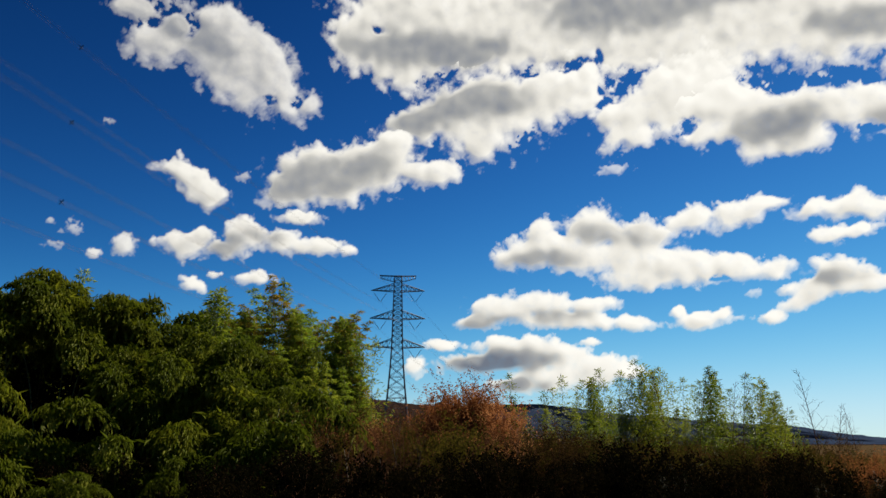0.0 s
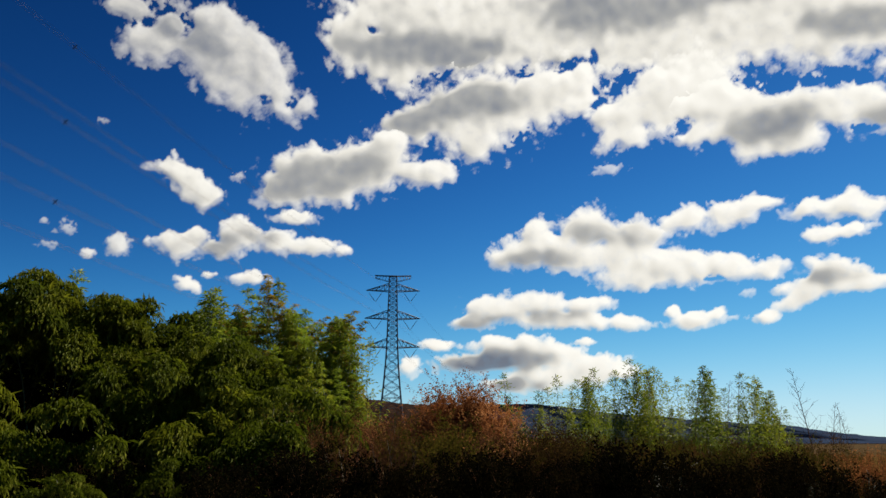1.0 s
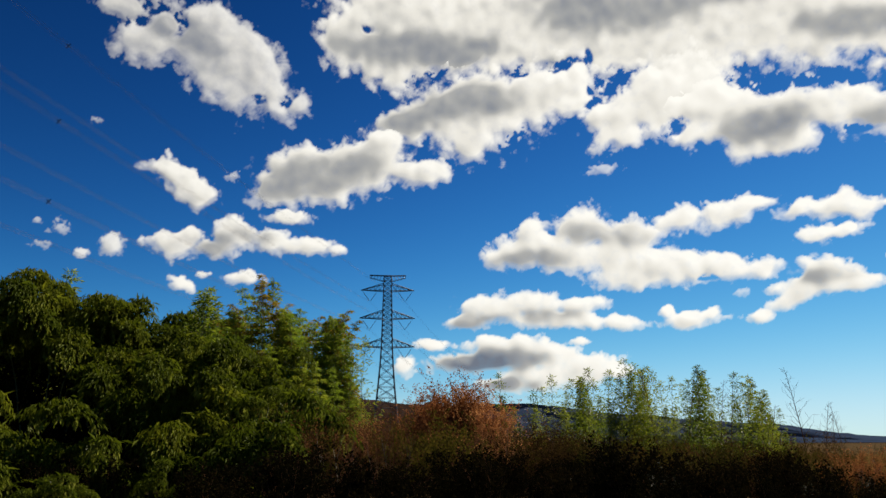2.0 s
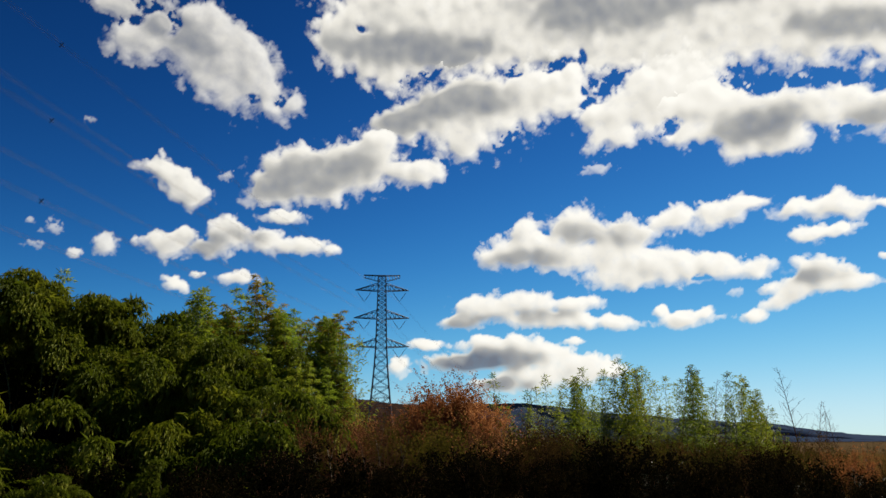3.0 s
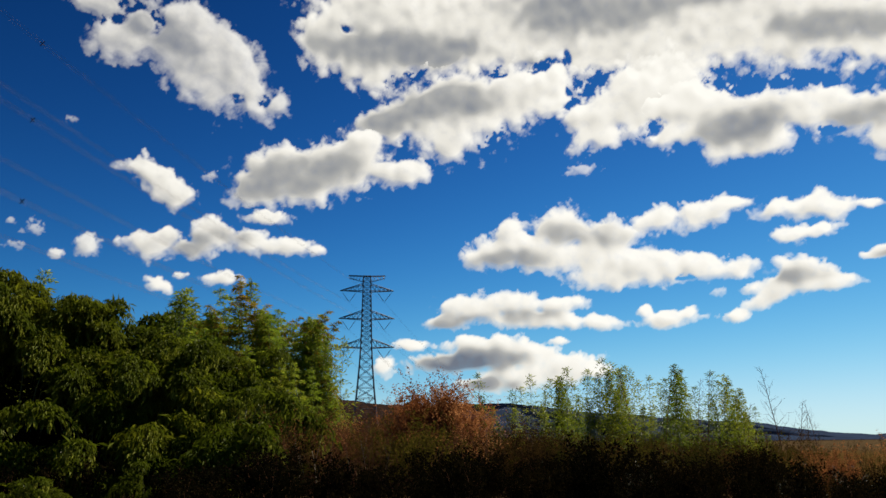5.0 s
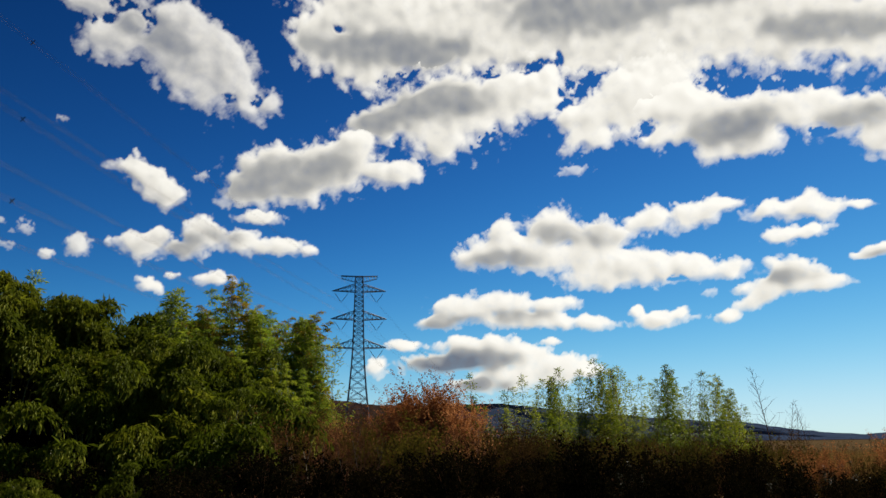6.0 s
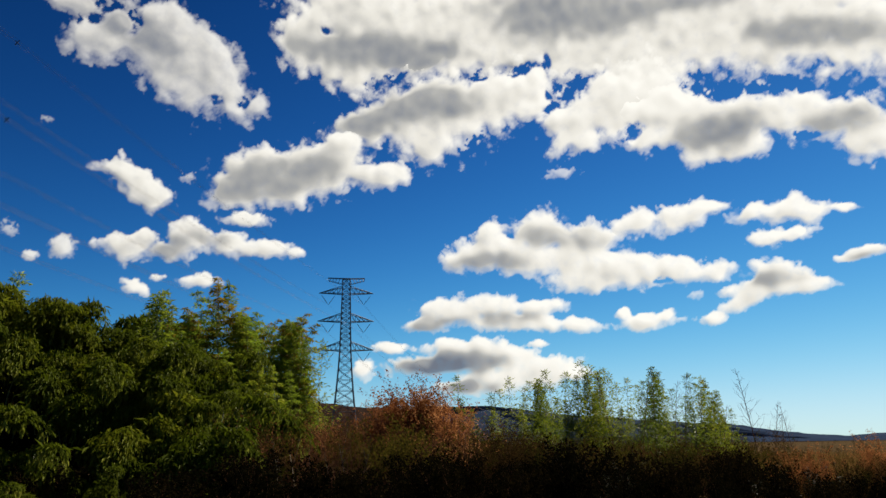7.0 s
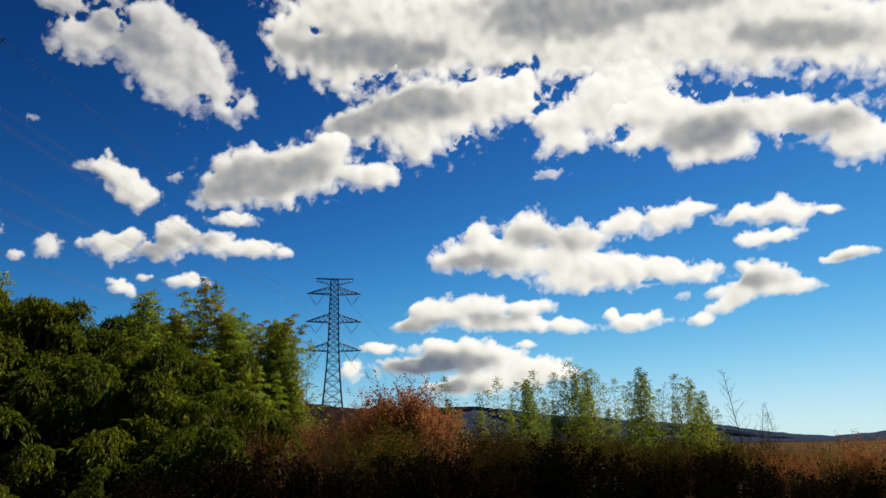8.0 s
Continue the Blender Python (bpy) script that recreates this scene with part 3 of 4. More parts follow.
cloud("small white cloud puff in the blue sky",
      [(-18.4, 11.1, 1.09, 0.51, -20)],
      [],
      [])
cloud("small white cloud puff in the blue sky",
      [(-17.0, 11.8, 0.51, 0.28, 0)],
      [],
      [])
cloud("small white cloud puff in the blue sky",
      [(-14.1, 11.8, 1.53, 0.52, 0)],
      [],
      [])
cloud("great bank of heaped cumulus, grey above with torn edges",
      [(-6.9, 29.3, 2.38, 2.30, 0), (-3.9, 27.8, 3.63, 1.85, -20), (0.3, 29.5, 6.80, 3.20, 0), (-3.0, 31.8, 5.49, 2.35, 0), (7.7, 30.1, 8.26, 3.74, 0), (16.7, 28.8, 8.35, 3.23, 0), (24.9, 28.3, 7.80, 2.91, 0), (30.5, 27.1, 5.35, 2.84, 0), (36.7, 25.8, 5.20, 3.06, 0), (20.3, 26.4, 3.37, 1.87, 0), (10.1, 31.8, 10.00, 3.66, 0), (27.0, 29.3, 11.02, 3.44, 0), (16.8, 30.0, 9.79, 3.39, 0)],
      [(-2.4, 28.8, 4.60, 1.15, -4), (2.6, 28.6, 2.40, 0.90, 0), (15.4, 31.2, 5.60, 1.90, 0), (23.5, 31.0, 5.50, 1.00, 0), (32.5, 26.8, 3.60, 0.85, -12), (10.6, 27.2, 1.40, 0.60, 0)],
      [(14.7, 25.9, 1.25, 0.75, 20), (12.8, 27.9, 0.50, 0.85, 0), (10.9, 27.2, 1.10, 0.50, 15), (12.2, 25.2, 0.75, 0.40, 0), (13.0, 24.5, 0.80, 0.45, 0), (23.8, 24.8, 1.00, 0.70, 0), (25.3, 24.1, 1.90, 0.55, -8), (28.7, 23.7, 1.90, 0.62, 0), (30.7, 23.4, 0.90, 0.42, -12), (7.1, 26.9, 0.62, 0.32, 0), (-5.5, 30.1, 0.42, 0.36, 0), (-0.3, 26.7, 1.50, 0.42, 25), (22.5, 23.1, 0.40, 0.35, 0)], dist=4600)
cloud("heaped cumulus with a soft grey flank",
      [(-1.1, 23.8, 3.63, 1.73, 18), (3.5, 24.4, 5.34, 3.21, 0), (3.0, 22.0, 1.66, 1.58, 0), (8.9, 25.4, 4.64, 2.34, 10), (12.0, 25.0, 1.90, 1.50, 0)],
      [(-0.6, 24.6, 4.30, 1.45, 14), (3.6, 25.2, 2.60, 1.20, 0)],
      [(7.1, 26.9, 0.62, 0.32, 0), (14.4, 25.8, 1.25, 0.70, 20), (10.9, 27.2, 1.10, 0.50, 15), (12.2, 25.2, 0.75, 0.40, 0), (13.0, 24.5, 0.80, 0.45, 0), (6.3, 21.9, 1.00, 0.40, 35)], dist=4500)
cloud("bright torn cumulus below the bank",
      [(14.7, 23.0, 2.69, 1.82, 20), (18.4, 24.5, 4.22, 2.88, 20), (15.4, 21.9, 1.30, 0.90, 0), (13.4, 23.6, 1.50, 0.80, 10), (21.5, 23.6, 2.20, 1.60, 0)],
      [],
      [(19.0, 22.4, 0.80, 0.60, 30), (14.7, 25.9, 1.10, 0.65, 20), (22.5, 23.1, 0.40, 0.35, 0), (23.8, 24.8, 1.00, 0.70, 0)], dist=4450)
cloud("ragged heap of cumulus with a grey belly",
      [(21.4, 23.4, 3.57, 2.56, 0), (24.0, 21.6, 2.29, 2.21, 0), (26.1, 21.9, 4.14, 1.98, 10), (29.7, 21.9, 3.44, 1.24, 5), (33.0, 21.1, 3.29, 1.51, 0), (23.8, 19.9, 1.78, 0.74, 0), (26.6, 20.3, 1.97, 1.15, 0), (19.6, 21.4, 1.15, 0.85, 0), (35.6, 19.2, 2.53, 1.58, 0), (34.1, 19.2, 1.30, 0.97, 0)],
      [(24.9, 21.6, 2.90, 1.15, 5), (33.6, 20.9, 2.28, 0.81, 0)],
      [(19.0, 22.2, 0.80, 0.60, 30), (25.3, 24.3, 1.90, 0.45, -8), (28.7, 23.9, 1.90, 0.45, 0), (31.0, 23.5, 1.20, 0.40, -12), (31.1, 20.2, 1.10, 0.35, 0)], dist=4420)
cloud("heaped white cumulus with a shaded foot",
      [(6.3, 13.8, 2.30, 1.38, 0), (7.9, 15.4, 1.37, 1.17, 0), (11.5, 15.6, 2.46, 1.56, 0), (14.8, 14.6, 3.22, 1.61, 0), (8.9, 14.1, 2.49, 1.24, 0), (11.4, 13.4, 4.92, 1.23, 0), (16.7, 12.5, 5.16, 1.43, -5), (15.0, 11.7, 3.61, 0.96, 0), (21.3, 12.1, 3.05, 1.03, -8), (23.9, 11.7, 1.26, 0.89, 0)],
      [(7.2, 13.2, 3.00, 0.65, 6), (12.8, 15.0, 3.10, 0.75, -6)],
      [(20.3, 11.5, 0.92, 0.23, 0)], shade_by=0.8)
cloud("white cumulus strip in the blue sky",
      [(18.9, 15.7, 1.95, 0.94, 5), (22.0, 15.8, 2.66, 1.02, 12), (24.0, 16.3, 1.04, 0.52, 0)],
      [],
      [])
cloud("white cumulus strip in the blue sky",
      [(26.8, 15.5, 1.98, 0.72, 8), (29.1, 15.5, 2.27, 0.94, 5), (30.4, 15.1, 1.03, 0.89, 0)],
      [],
      [])
cloud("small flat cloud in the blue sky",
      [(32.4, 15.1, 1.17, 0.30, -5)],
      [],
      [])
cloud("white cumulus scrap in the blue sky",
      [(27.5, 13.7, 1.50, 0.71, 0), (29.5, 13.7, 1.56, 0.45, 10)],
      [],
      [])
cloud("white cumulus with a dark foot",
      [(28.0, 11.1, 2.33, 1.06, -8), (26.6, 10.2, 2.51, 0.79, 0), (29.6, 10.2, 2.00, 0.62, 0), (25.2, 9.3, 2.72, 0.62, 20), (23.6, 8.4, 0.92, 0.48, 0)],
      [(27.7, 10.8, 1.70, 0.50, 0)],
      [])
cloud("small torn cloud in the blue sky",
      [(18.5, 8.5, 1.75, 0.78, 0), (20.1, 8.9, 0.84, 0.42, 30), (17.3, 9.1, 0.78, 0.47, 0)],
      [],
      [])
cloud("tiny cloud wisp in the blue sky",
      [(21.4, 8.5, 0.76, 0.19, 0)],
      [],
      [], veil=0.55)
cloud("tiny cloud wisp in the blue sky",
      [(22.4, 10.2, 0.60, 0.26, 0)],
      [],
      [], veil=0.55)
cloud("flat-footed white cumulus over the hills",
      [(4.1, 9.8, 2.51, 1.17, 0), (7.5, 10.0, 3.32, 1.16, 0), (11.2, 9.9, 2.12, 0.74, 0), (13.6, 8.5, 2.61, 0.60, 0), (9.1, 8.8, 4.11, 0.74, 0), (2.8, 8.8, 2.01, 0.59, 0)],
      [(3.6, 8.7, 2.30, 0.46, 0), (8.3, 9.1, 2.48, 0.33, 0)],
      [])
cloud("low cumulus bank with slate-blue shaded base",
      [(4.9, 6.7, 2.90, 1.24, 0), (7.4, 6.2, 3.70, 1.44, 0), (3.0, 5.8, 3.73, 0.83, 0), (11.4, 5.4, 2.82, 1.09, 0), (8.9, 4.7, 4.46, 1.01, 0), (5.6, 4.1, 2.86, 0.57, 0), (13.4, 5.0, 1.51, 0.64, 0)],
      [(3.4, 5.8, 4.40, 0.75, 2), (4.8, 4.2, 2.46, 0.40, 0)],
      [], shade_by=1.5)
cloud("low white cloud scrap in the blue sky",
      [(0.0, 7.1, 1.58, 0.42, 0), (-2.1, 5.5, 0.99, 0.83, 0)],
      [],
      [])
cloud("tiny cloud wisp in the blue sky",
      [(13.2, 19.7, 1.13, 0.32, 0)],
      [],
      [], veil=0.55)
cloud("small flat cloud in the blue sky",
      [(33.6, 12.0, 1.63, 0.42, 0), (32.4, 11.7, 0.99, 0.23, 0)],
      [(33.6, 11.7, 1.30, 0.20, 0)],
      [])
cloud("low white cloud scrap in the blue sky",
      [(10.9, 7.2, 1.02, 0.28, 0)],
      [],
      [])

# ---- the pylon and its lines ----
PYLON_AT, LINE = at(-3.42, 300.0, -1.5), Vector((-0.19, -1.0, 0)).normalized()


def build_pylon():
    thing = new("pylon")
    cuts = [(0, 5.6), (8, 4.9), (16, 4.0), (24, 3.2), (32, 2.55), (39, 2.15), (44, 2.0), (50, 1.85), (56, 1.75), (61.5, 1.6), (67.7, 1.4)]

    def bar(a, b, r):
        return (*a, *b, r, r)

    legs = {c: [] for c in range(4)}
    lattice = []
    signs = [(-1, -1), (1, -1), (1, 1), (-1, 1)]
    fine = []
    for (z0, w0), (z1, w1) in zip(cuts, cuts[1:]):
        parts = max(1, round((z1 - z0) / (w0 + w1) / 0.62))
        for k in range(parts):
            ta, tb = k / parts, (k + 1) / parts
            fine.append((z0 + (z1 - z0) * ta, w0 + (w1 - w0) * ta, z0 + (z1 - z0) * tb, w0 + (w1 - w0) * tb))
    for z0, w0, z1, w1 in fine:
        for c, (sx, sy) in enumerate(signs):
            nx, ny = signs[(c + 1) % 4]
            a0, a1 = (sx * w0, sy * w0, z0), (sx * w1, sy * w1, z1)
            b0, b1 = (nx * w0, ny * w0, z0), (nx * w1, ny * w1, z1)
            legs[c] += [a0] if z1 < 67.6 else [a0, a1]
            lattice += [bar(a0, b1, 0.105), bar(b0, a1, 0.105), bar(a1, b1, 0.10)]
    for c in range(4):
        mesh_object("leg", *rod(legs[c], np.linspace(0.30, 0.17, len(legs[c])), 4), STEEL, thing)
    mesh_object("lattice", *tubes(lattice, 3), STEEL, thing, kind="stuff")
    for z, half, peak, w in ((61.6, 10.6, 2.9, 1.6), (50.5, 10.9, 3.2, 1.85), (39.3, 10.9, 3.3, 2.15)):
        for s in (-1, 1):
            rows, tip = [], Vector((s * half, 0, z + 0.25))
            n = 5
            for sy in (-1, 1):
                lo, hi = Vector((s * w, sy * w, z)), Vector((s * w, sy * w, z + peak))
                rows += [bar(lo, tip, 0.18), bar(hi, tip, 0.16)]
                for k in range(1, n):
                    p, q = lo.lerp(tip, k / n), hi.lerp(tip, k / n)
                    q0 = hi.lerp(tip, (k - 1) / n)
                    rows += [bar(p, q, 0.08), bar(p, q0, 0.08)]
            for k in range(n):
                p, q = Vector((s * w, -w, z)).lerp(tip, k / n), Vector((s * w, w, z)).lerp(tip, (k + 1) / n)
                rows.append(bar(p, q, 0.06))
            arm = mesh_object("crossarm", *tubes(rows, 3), STEEL, thing)
            for foot in (s * 9.9, s * 4.0):
                a, b = Vector((foot, 0, z - 0.1)), Vector((s * 6.9, 0, z - 4.3))
                discs = [(*a, *a.lerp(b, 0.2), 0.04, 0.04), (*a.lerp(b, 0.9), *b, 0.04, 0.04)]
                for k in range(14):
                    p, q = a.lerp(b, 0.2 + 0.05 * k), a.lerp(b, 0.235 + 0.05 * k)
                    discs.append((*p, *q, 0.17, 0.10))
                mesh_object("insulator", *tubes(discs, 6), PORCELAIN, arm, "grey insulator string")
    rows = []
    for s in (-1, 1):
        for sy in (-0.7, 0.7):
            tip = Vector((s * 7.2, sy, 67.9))
            rows += [bar((0, sy, 67.7), tip, 0.16), bar((s * 1.5, sy, 65.4), (s * 7.0, sy, 66.9), 0.10), bar(tip, (s * 7.0, sy, 66.9), 0.07)]
            for k in range(5):
                rows.append(bar((s * (1.4 + 1.2 * k), sy, 67.75), (s * (2.0 + 1.2 * k), sy, 65.6 + 0.25 * k), 0.06))
    mesh_object("earth_wire_arm", *tubes(rows, 3), STEEL, thing)
    for sx, sy in signs:
        v, f = tubes([(sx * 5.6, sy * 5.6, -1.0, sx * 5.6, sy * 5.6, 0.5, 0.7, 0.6)], 8)
        mesh_object("footing", v, f, SOIL, thing, "concrete footing")
    thing.matrix_world = Matrix.Translation(PYLON_AT) @ pose(0, 0, 0, 0, 0, 3.4)
    tagged(thing, "tall grey steel lattice pylon with three crossarms", "pylon")
    return thing


def build_line(side, z, way, length, rise, sag, spacers, label, gap=0.23):
    """One bundle of four conductors from an insulator to the next pylon, with its spacers."""
    a = PYLON_AT + pose(0, 0, 0, 0, 0, 3.4) @ Vector((side * 6.9, 0, z))
    b = a + way * length + Vector((0, 0, rise))
    across = way.cross(Vector((0, 0, 1))).normalized()

    def on(t):
        return a.lerp(b, t) - Vector((0, 0, sag * 4 * t * (1 - t)))

    thing = new("power_line")
    for dx, dz in ((-1, -1), (1, -1), (1, 1), (-1, 1)):
        off = across * dx * gap + Vector((0, 0, dz * gap))
        pts = [on(k / 60) + off for k in range(61)]
        mesh_object("conductor", *rod(pts, 0.0105, 4), WIRE, thing)
    for t in spacers:
        c = on(t)
        rows = [(*(c + across * s * gap * 1.3 + Vector((0, 0, u * gap * 1.3))), *(c - across * s * gap * 0.2 - Vector((0, 0, u * gap * 0.2))), 0.07, 0.05)
                for s in (-1, 1) for u in (-1, 1)]
        mesh_object("spacer", *tubes(rows, 5), STEEL, thing)
    return tagged(thing, label, "power line", "power lines on the pylon")


build_pylon()
for side, marks in ((1, (0.462, 0.60)), (-1, (0.52, 0.66))):
    for z in (57.3, 46.2, 35.0):
        build_line(side, z, LINE, 450.0, 10.0, 6.0, marks, "four-wire power line sagging from the pylon")
AWAY = Vector((0.27, 1.0, 0)).normalized()
for side in (1, -1):
    for z in (57.3, 46.2, 35.0):
        build_line(side, z, AWAY, 420.0, -25.0, 12.0, (), "four-wire power line leading away to the hills")


# ---- vegetation ----
def planted(source, az, d, size, turn, lean=0.0, squat=1.0):
    p = at(az, d)
    p.z = float(ground_z(p.x, p.y)) - 0.05
    ob = copy_thing(source, Matrix.Translation(p) @ pose(0, 0, 0, lean, 0, turn))
    ob.scale = (size, size, size * squat)
    return ob


def grow(sources, rows, group, rng, lean=4.0):
    """Plants copies at rows of bearing, distance and top height; the first copies of each kind give the pattern."""
    for az, d, top in rows:
        near = sorted(sources, key=lambda k: abs(k[1] - top))[:3] if len(sources) > 4 else sources
        s, h = near[rng.integers(len(near))]
        ob = planted(s, az, d, top / h, rng.uniform(0, 360), rng.normal() * lean)
        tagged(ob, group=group)


def discard(sources):
    for s, _ in sources:
        for o in (*s.children_recursive, s):
            bpy.data.objects.remove(o)


rng = np.random.default_rng(11)
GREEN = "green arching bamboo with drooping leaf sprays"
HEIGHTS = (2.2, 3.2, 4.4, 5.6, 6.8, 8.0)
grove = [(plume_bamboo(20 + 3 * k + j, h, 0.4 + 0.17 * h, 4 + j, 0.20, BAMBOO_LEAF, GREEN, max(0.15, 1 - 2.4 / h), 1.15), 0.92 * h)
         for k, h in enumerate(HEIGHTS) for j in range(2)]
feather = [(bamboo(30 + k, 8.0, lean, 1.5, 32, 0.18, (FEATHER_LEAF, YELLOW_LEAF, FEATHER_LEAF, FEATHER_LEAF)[k], label=("light green feathery bamboo", "yellowing bamboo with feathery leaves", "light green feathery bamboo", "light green feathery bamboo")[k] + " at the grove's edge",
                   low=0.12, droop=0.4, per=140, pad=0.46, steep=1.0, flat=0.12, taper=1.1, tip=0.05, vary=(0.45, 1.2), rise=0.35), 7.3) for k, lean in enumerate((0.5, 0.9, 1.2, 0.7))]
skyline = curve_of([(-36, 11.0), (-30.5, 10.6), (-29, 9.8), (-28, 9.7), (-27.2, 10.6), (-26.2, 11.0), (-25.0, 10.8), (-23.6, 8.8), (-22.3, 8.5), (-20.7, 9.0), (-19.0, 8.6), (-17.6, 7.8), (-16.2, 7.4), (-15.0, 8.4), (-13.5, 8.3), (-12, 6.3), (-11, 4.0)])
rows = []
for n, part in enumerate((-0.15, 0.05, 0.26, 0.48, 0.70, 0.88, 1.0)):
    for az in np.arange(-38.0 + 1.3 * (n % 2), -12.4, 2.6):
        b, q = az + rng.normal() * 0.4, min(1.02, part + rng.normal() * 0.04)
        d = 22.0 + 9.0 * part + rng.normal() * 0.7
        top = 1.0 + 0.6 * q + d * math.tan(radians(skyline(b))) * q
        hollow = noise.noise(Vector((b * 0.30, part * 3.1, 4.2)))
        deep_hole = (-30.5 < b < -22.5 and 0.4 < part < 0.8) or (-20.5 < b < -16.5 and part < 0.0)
        if part < 0.85 and (hollow < (-0.02 if part < 0.5 else -0.10) or deep_hole):          # hollows between the overhanging crowns; shade-coloured bushes make them dark
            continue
        if top > 0.7 and b < -12.2 - 0.8 * q:
            rows.append((b, d, top))
rows += [(b, 35.0 + rng.normal() * 0.6, 1.6 + 35 * math.tan(radians(skyline(b) * q))) for b in np.arange(-38.5, -19, 1.8) for q in (0.35, 0.66)]
rows = [r for r in rows if r[1] < 34 or not -31 < r[0] < -22]
rows += [(b, 31.0, 1.6 + 31 * math.tan(radians(e))) for b, e in ((-26.5, 10.7), (-25.7, 11.2), (-25.1, 10.7), (-30.2, 10.5))]
rows += [(-12.7, 23.5, 3.1), (-12.2, 24.5, 3.4), (-13.3, 22.8, 2.4), (-12.9, 22.2, 1.6), (-11.9, 25.0, 2.6)]
rows += [(b, 41.0, 1.6 + 41 * math.tan(radians(6.4))) for b in np.arange(-31.5, -21.5, 1.5)]
grow(grove, rows, "bamboo grove", rng, 6.0)
# backing rows that close gaps of sky; extended to shade the row before
grow(grove, [(b, 37.5 + 2.5 * (e > 6), 1.6 + 38.5 * math.tan(radians(e))) for b in np.arange(-38.0, -16.5, 1.9) for e in (5.2, 8.0) if e > 6 or not -31 < b < -22], "bamboo grove", np.random.default_rng(3), 6.0)
# unseen row below the skyline, added to cast shade into the grove
grow(grove, [(b, 43.5, 1.6 + 43.5 * math.tan(radians(8.9))) for b in np.arange(-39.0, -15.0, 1.7)], "bamboo grove", np.random.default_rng(4), 5.0)
skyline = curve_of([(-16, 9.6), (-14, 9.6), (-12.4, 11.4), (-11.6, 9.4), (-9, 9.2), (-7.5, 9.0), (-6.2, 8.6), (-5.4, 7.8)])
rows = []
for k in range(50):
    az = rng.uniform(-16.0, -6.5)
    d = rng.uniform(35, 42)
    rows.append((az, d, 1.6 + d * math.tan(radians(skyline(az))) * rng.uniform(0.80, 1.06)))
rows += [(b, 37, 1.6 + 37 * math.tan(radians(e))) for b, e in ((-12.45, 11.6), (-9.2, 9.4), (-7.4, 9.1), (-6.5, 8.2), (-16.3, 10.8), (-6.3, 6.5), (-6.0, 4.5), (-8.3, 8.8), (-10.4, 9.6))]
rows += [(b, 33.5, 1.6 + 33.5 * math.tan(radians(e))) for b, e in ((-13.0, 7.2), (-12.1, 6.4), (-11.2, 7.0), (-10.1, 6.1), (-9.2, 6.7), (-8.0, 5.9), (-7.1, 5.4))]
grow(feather, rows, "bamboo grove", rng, 2.5)
grow(feather[:1], [(-25.3, 35, 1.6 + 35 * math.tan(radians(11.6)))], "bamboo grove", rng, 2.5)
discard(feather)
discard(grove)

young = [(bamboo(40 + k, 5.0, lean, 0.72, 32, 0.15, YOUNG_LEAF, 0.014, 0.30, "slender young bamboo with sparse pale green leaves", 0.0, 19, 0.19, 0.7, 0.4, 0.9, 0.05, (0.4, 1.2), 0.7), 4.7) for k, lean in enumerate((0.05, 0.15, 0.25))]
dense = [(bamboo(50 + k, 5.0, lean, 0.85, 56, 0.15, YOUNG_LEAF, 0.015, 0.22, "bushy young bamboo with yellow-green leaves", 0.05, 40, 0.21, 0.7, 0.4, 1.5, 0.05, (0.5, 1.2), 0.6), 4.7) for k, lean in enumerate((0.05, 0.15, 0.1))]


def tops(az_el):
    out = []
    for az, el in az_el:
        d = rng.uniform(29, 34)
        out.append((az, d, 1.6 + d * math.tan(radians(el)) * 1.12))
    return out


grow(young, tops([(5.2, 4.9), (8.8, 4.6), (9.6, 4.0), (10.2, 4.4), (11.2, 5.1), (12.7, 4.9), (13.2, 4.5), (14.0, 5.6), (15.1, 5.2), (15.6, 5.0), (16.6, 4.0), (17.1, 4.3), (17.6, 3.8), (18.3, 4.2), (20.2, 3.6), (21.5, 4.6), (22.2, 3.9), (22.8, 3.4), (23.3, 2.8), (7.2, 3.6), (8.2, 3.9), (9.2, 3.4), (12.0, 4.2), (14.6, 4.6), (16.1, 4.7), (17.9, 3.4), (19.6, 3.6), (20.8, 3.2), (21.9, 4.2), (23.9, 2.2)]), "young bamboo thicket", rng, 2.0)
grow(dense, tops([(10.6, 4.5), (11.1, 4.0), (13.6, 4.6), (14.2, 4.9), (18.9, 5.0), (19.1, 4.3), (22.3, 3.4), (6.0, 2.7), (7.6, 2.5), (9.5, 2.6), (12.2, 3.2), (13.0, 3.0), (15.0, 3.4), (16.5, 2.4), (17.4, 2.2), (21.6, 2.9), (22.9, 2.4), (23.6, 1.8), (5.4, 3.4), (11.0, 4.5), (11.4, 4.1), (14.5, 4.7), (15.0, 4.9), (15.4, 4.0), (19.3, 4.7), (19.0, 3.8), (22.6, 4.0), (23.2, 3.3), (22.9, 2.9), (23.6, 1.9), (24.2, 0.9), (24.7, 0.4)]), "young bamboo thicket", rng, 2.0)
grow(young, [(-6.3, 37, 7.2), (-5.9, 37, 5.6), (-6.9, 36, 7.6), (-12.4, 37, 9.3), (-17.2, 30, 7.5), (-16.8, 30, 7.2), (-17.5, 30.3, 6.9), (-5.3, 37, 6.8), (-6.5, 36, 6.4), (-5.6, 37, 4.4)], "bamboo grove", rng, 2.0)
grow(dense, [(-17.15, 30, 7.6), (-16.85, 30.2, 7.3), (-12.2, 37, 9.5)], "bamboo grove", rng, 2.0)
discard(young)
discard(dense)

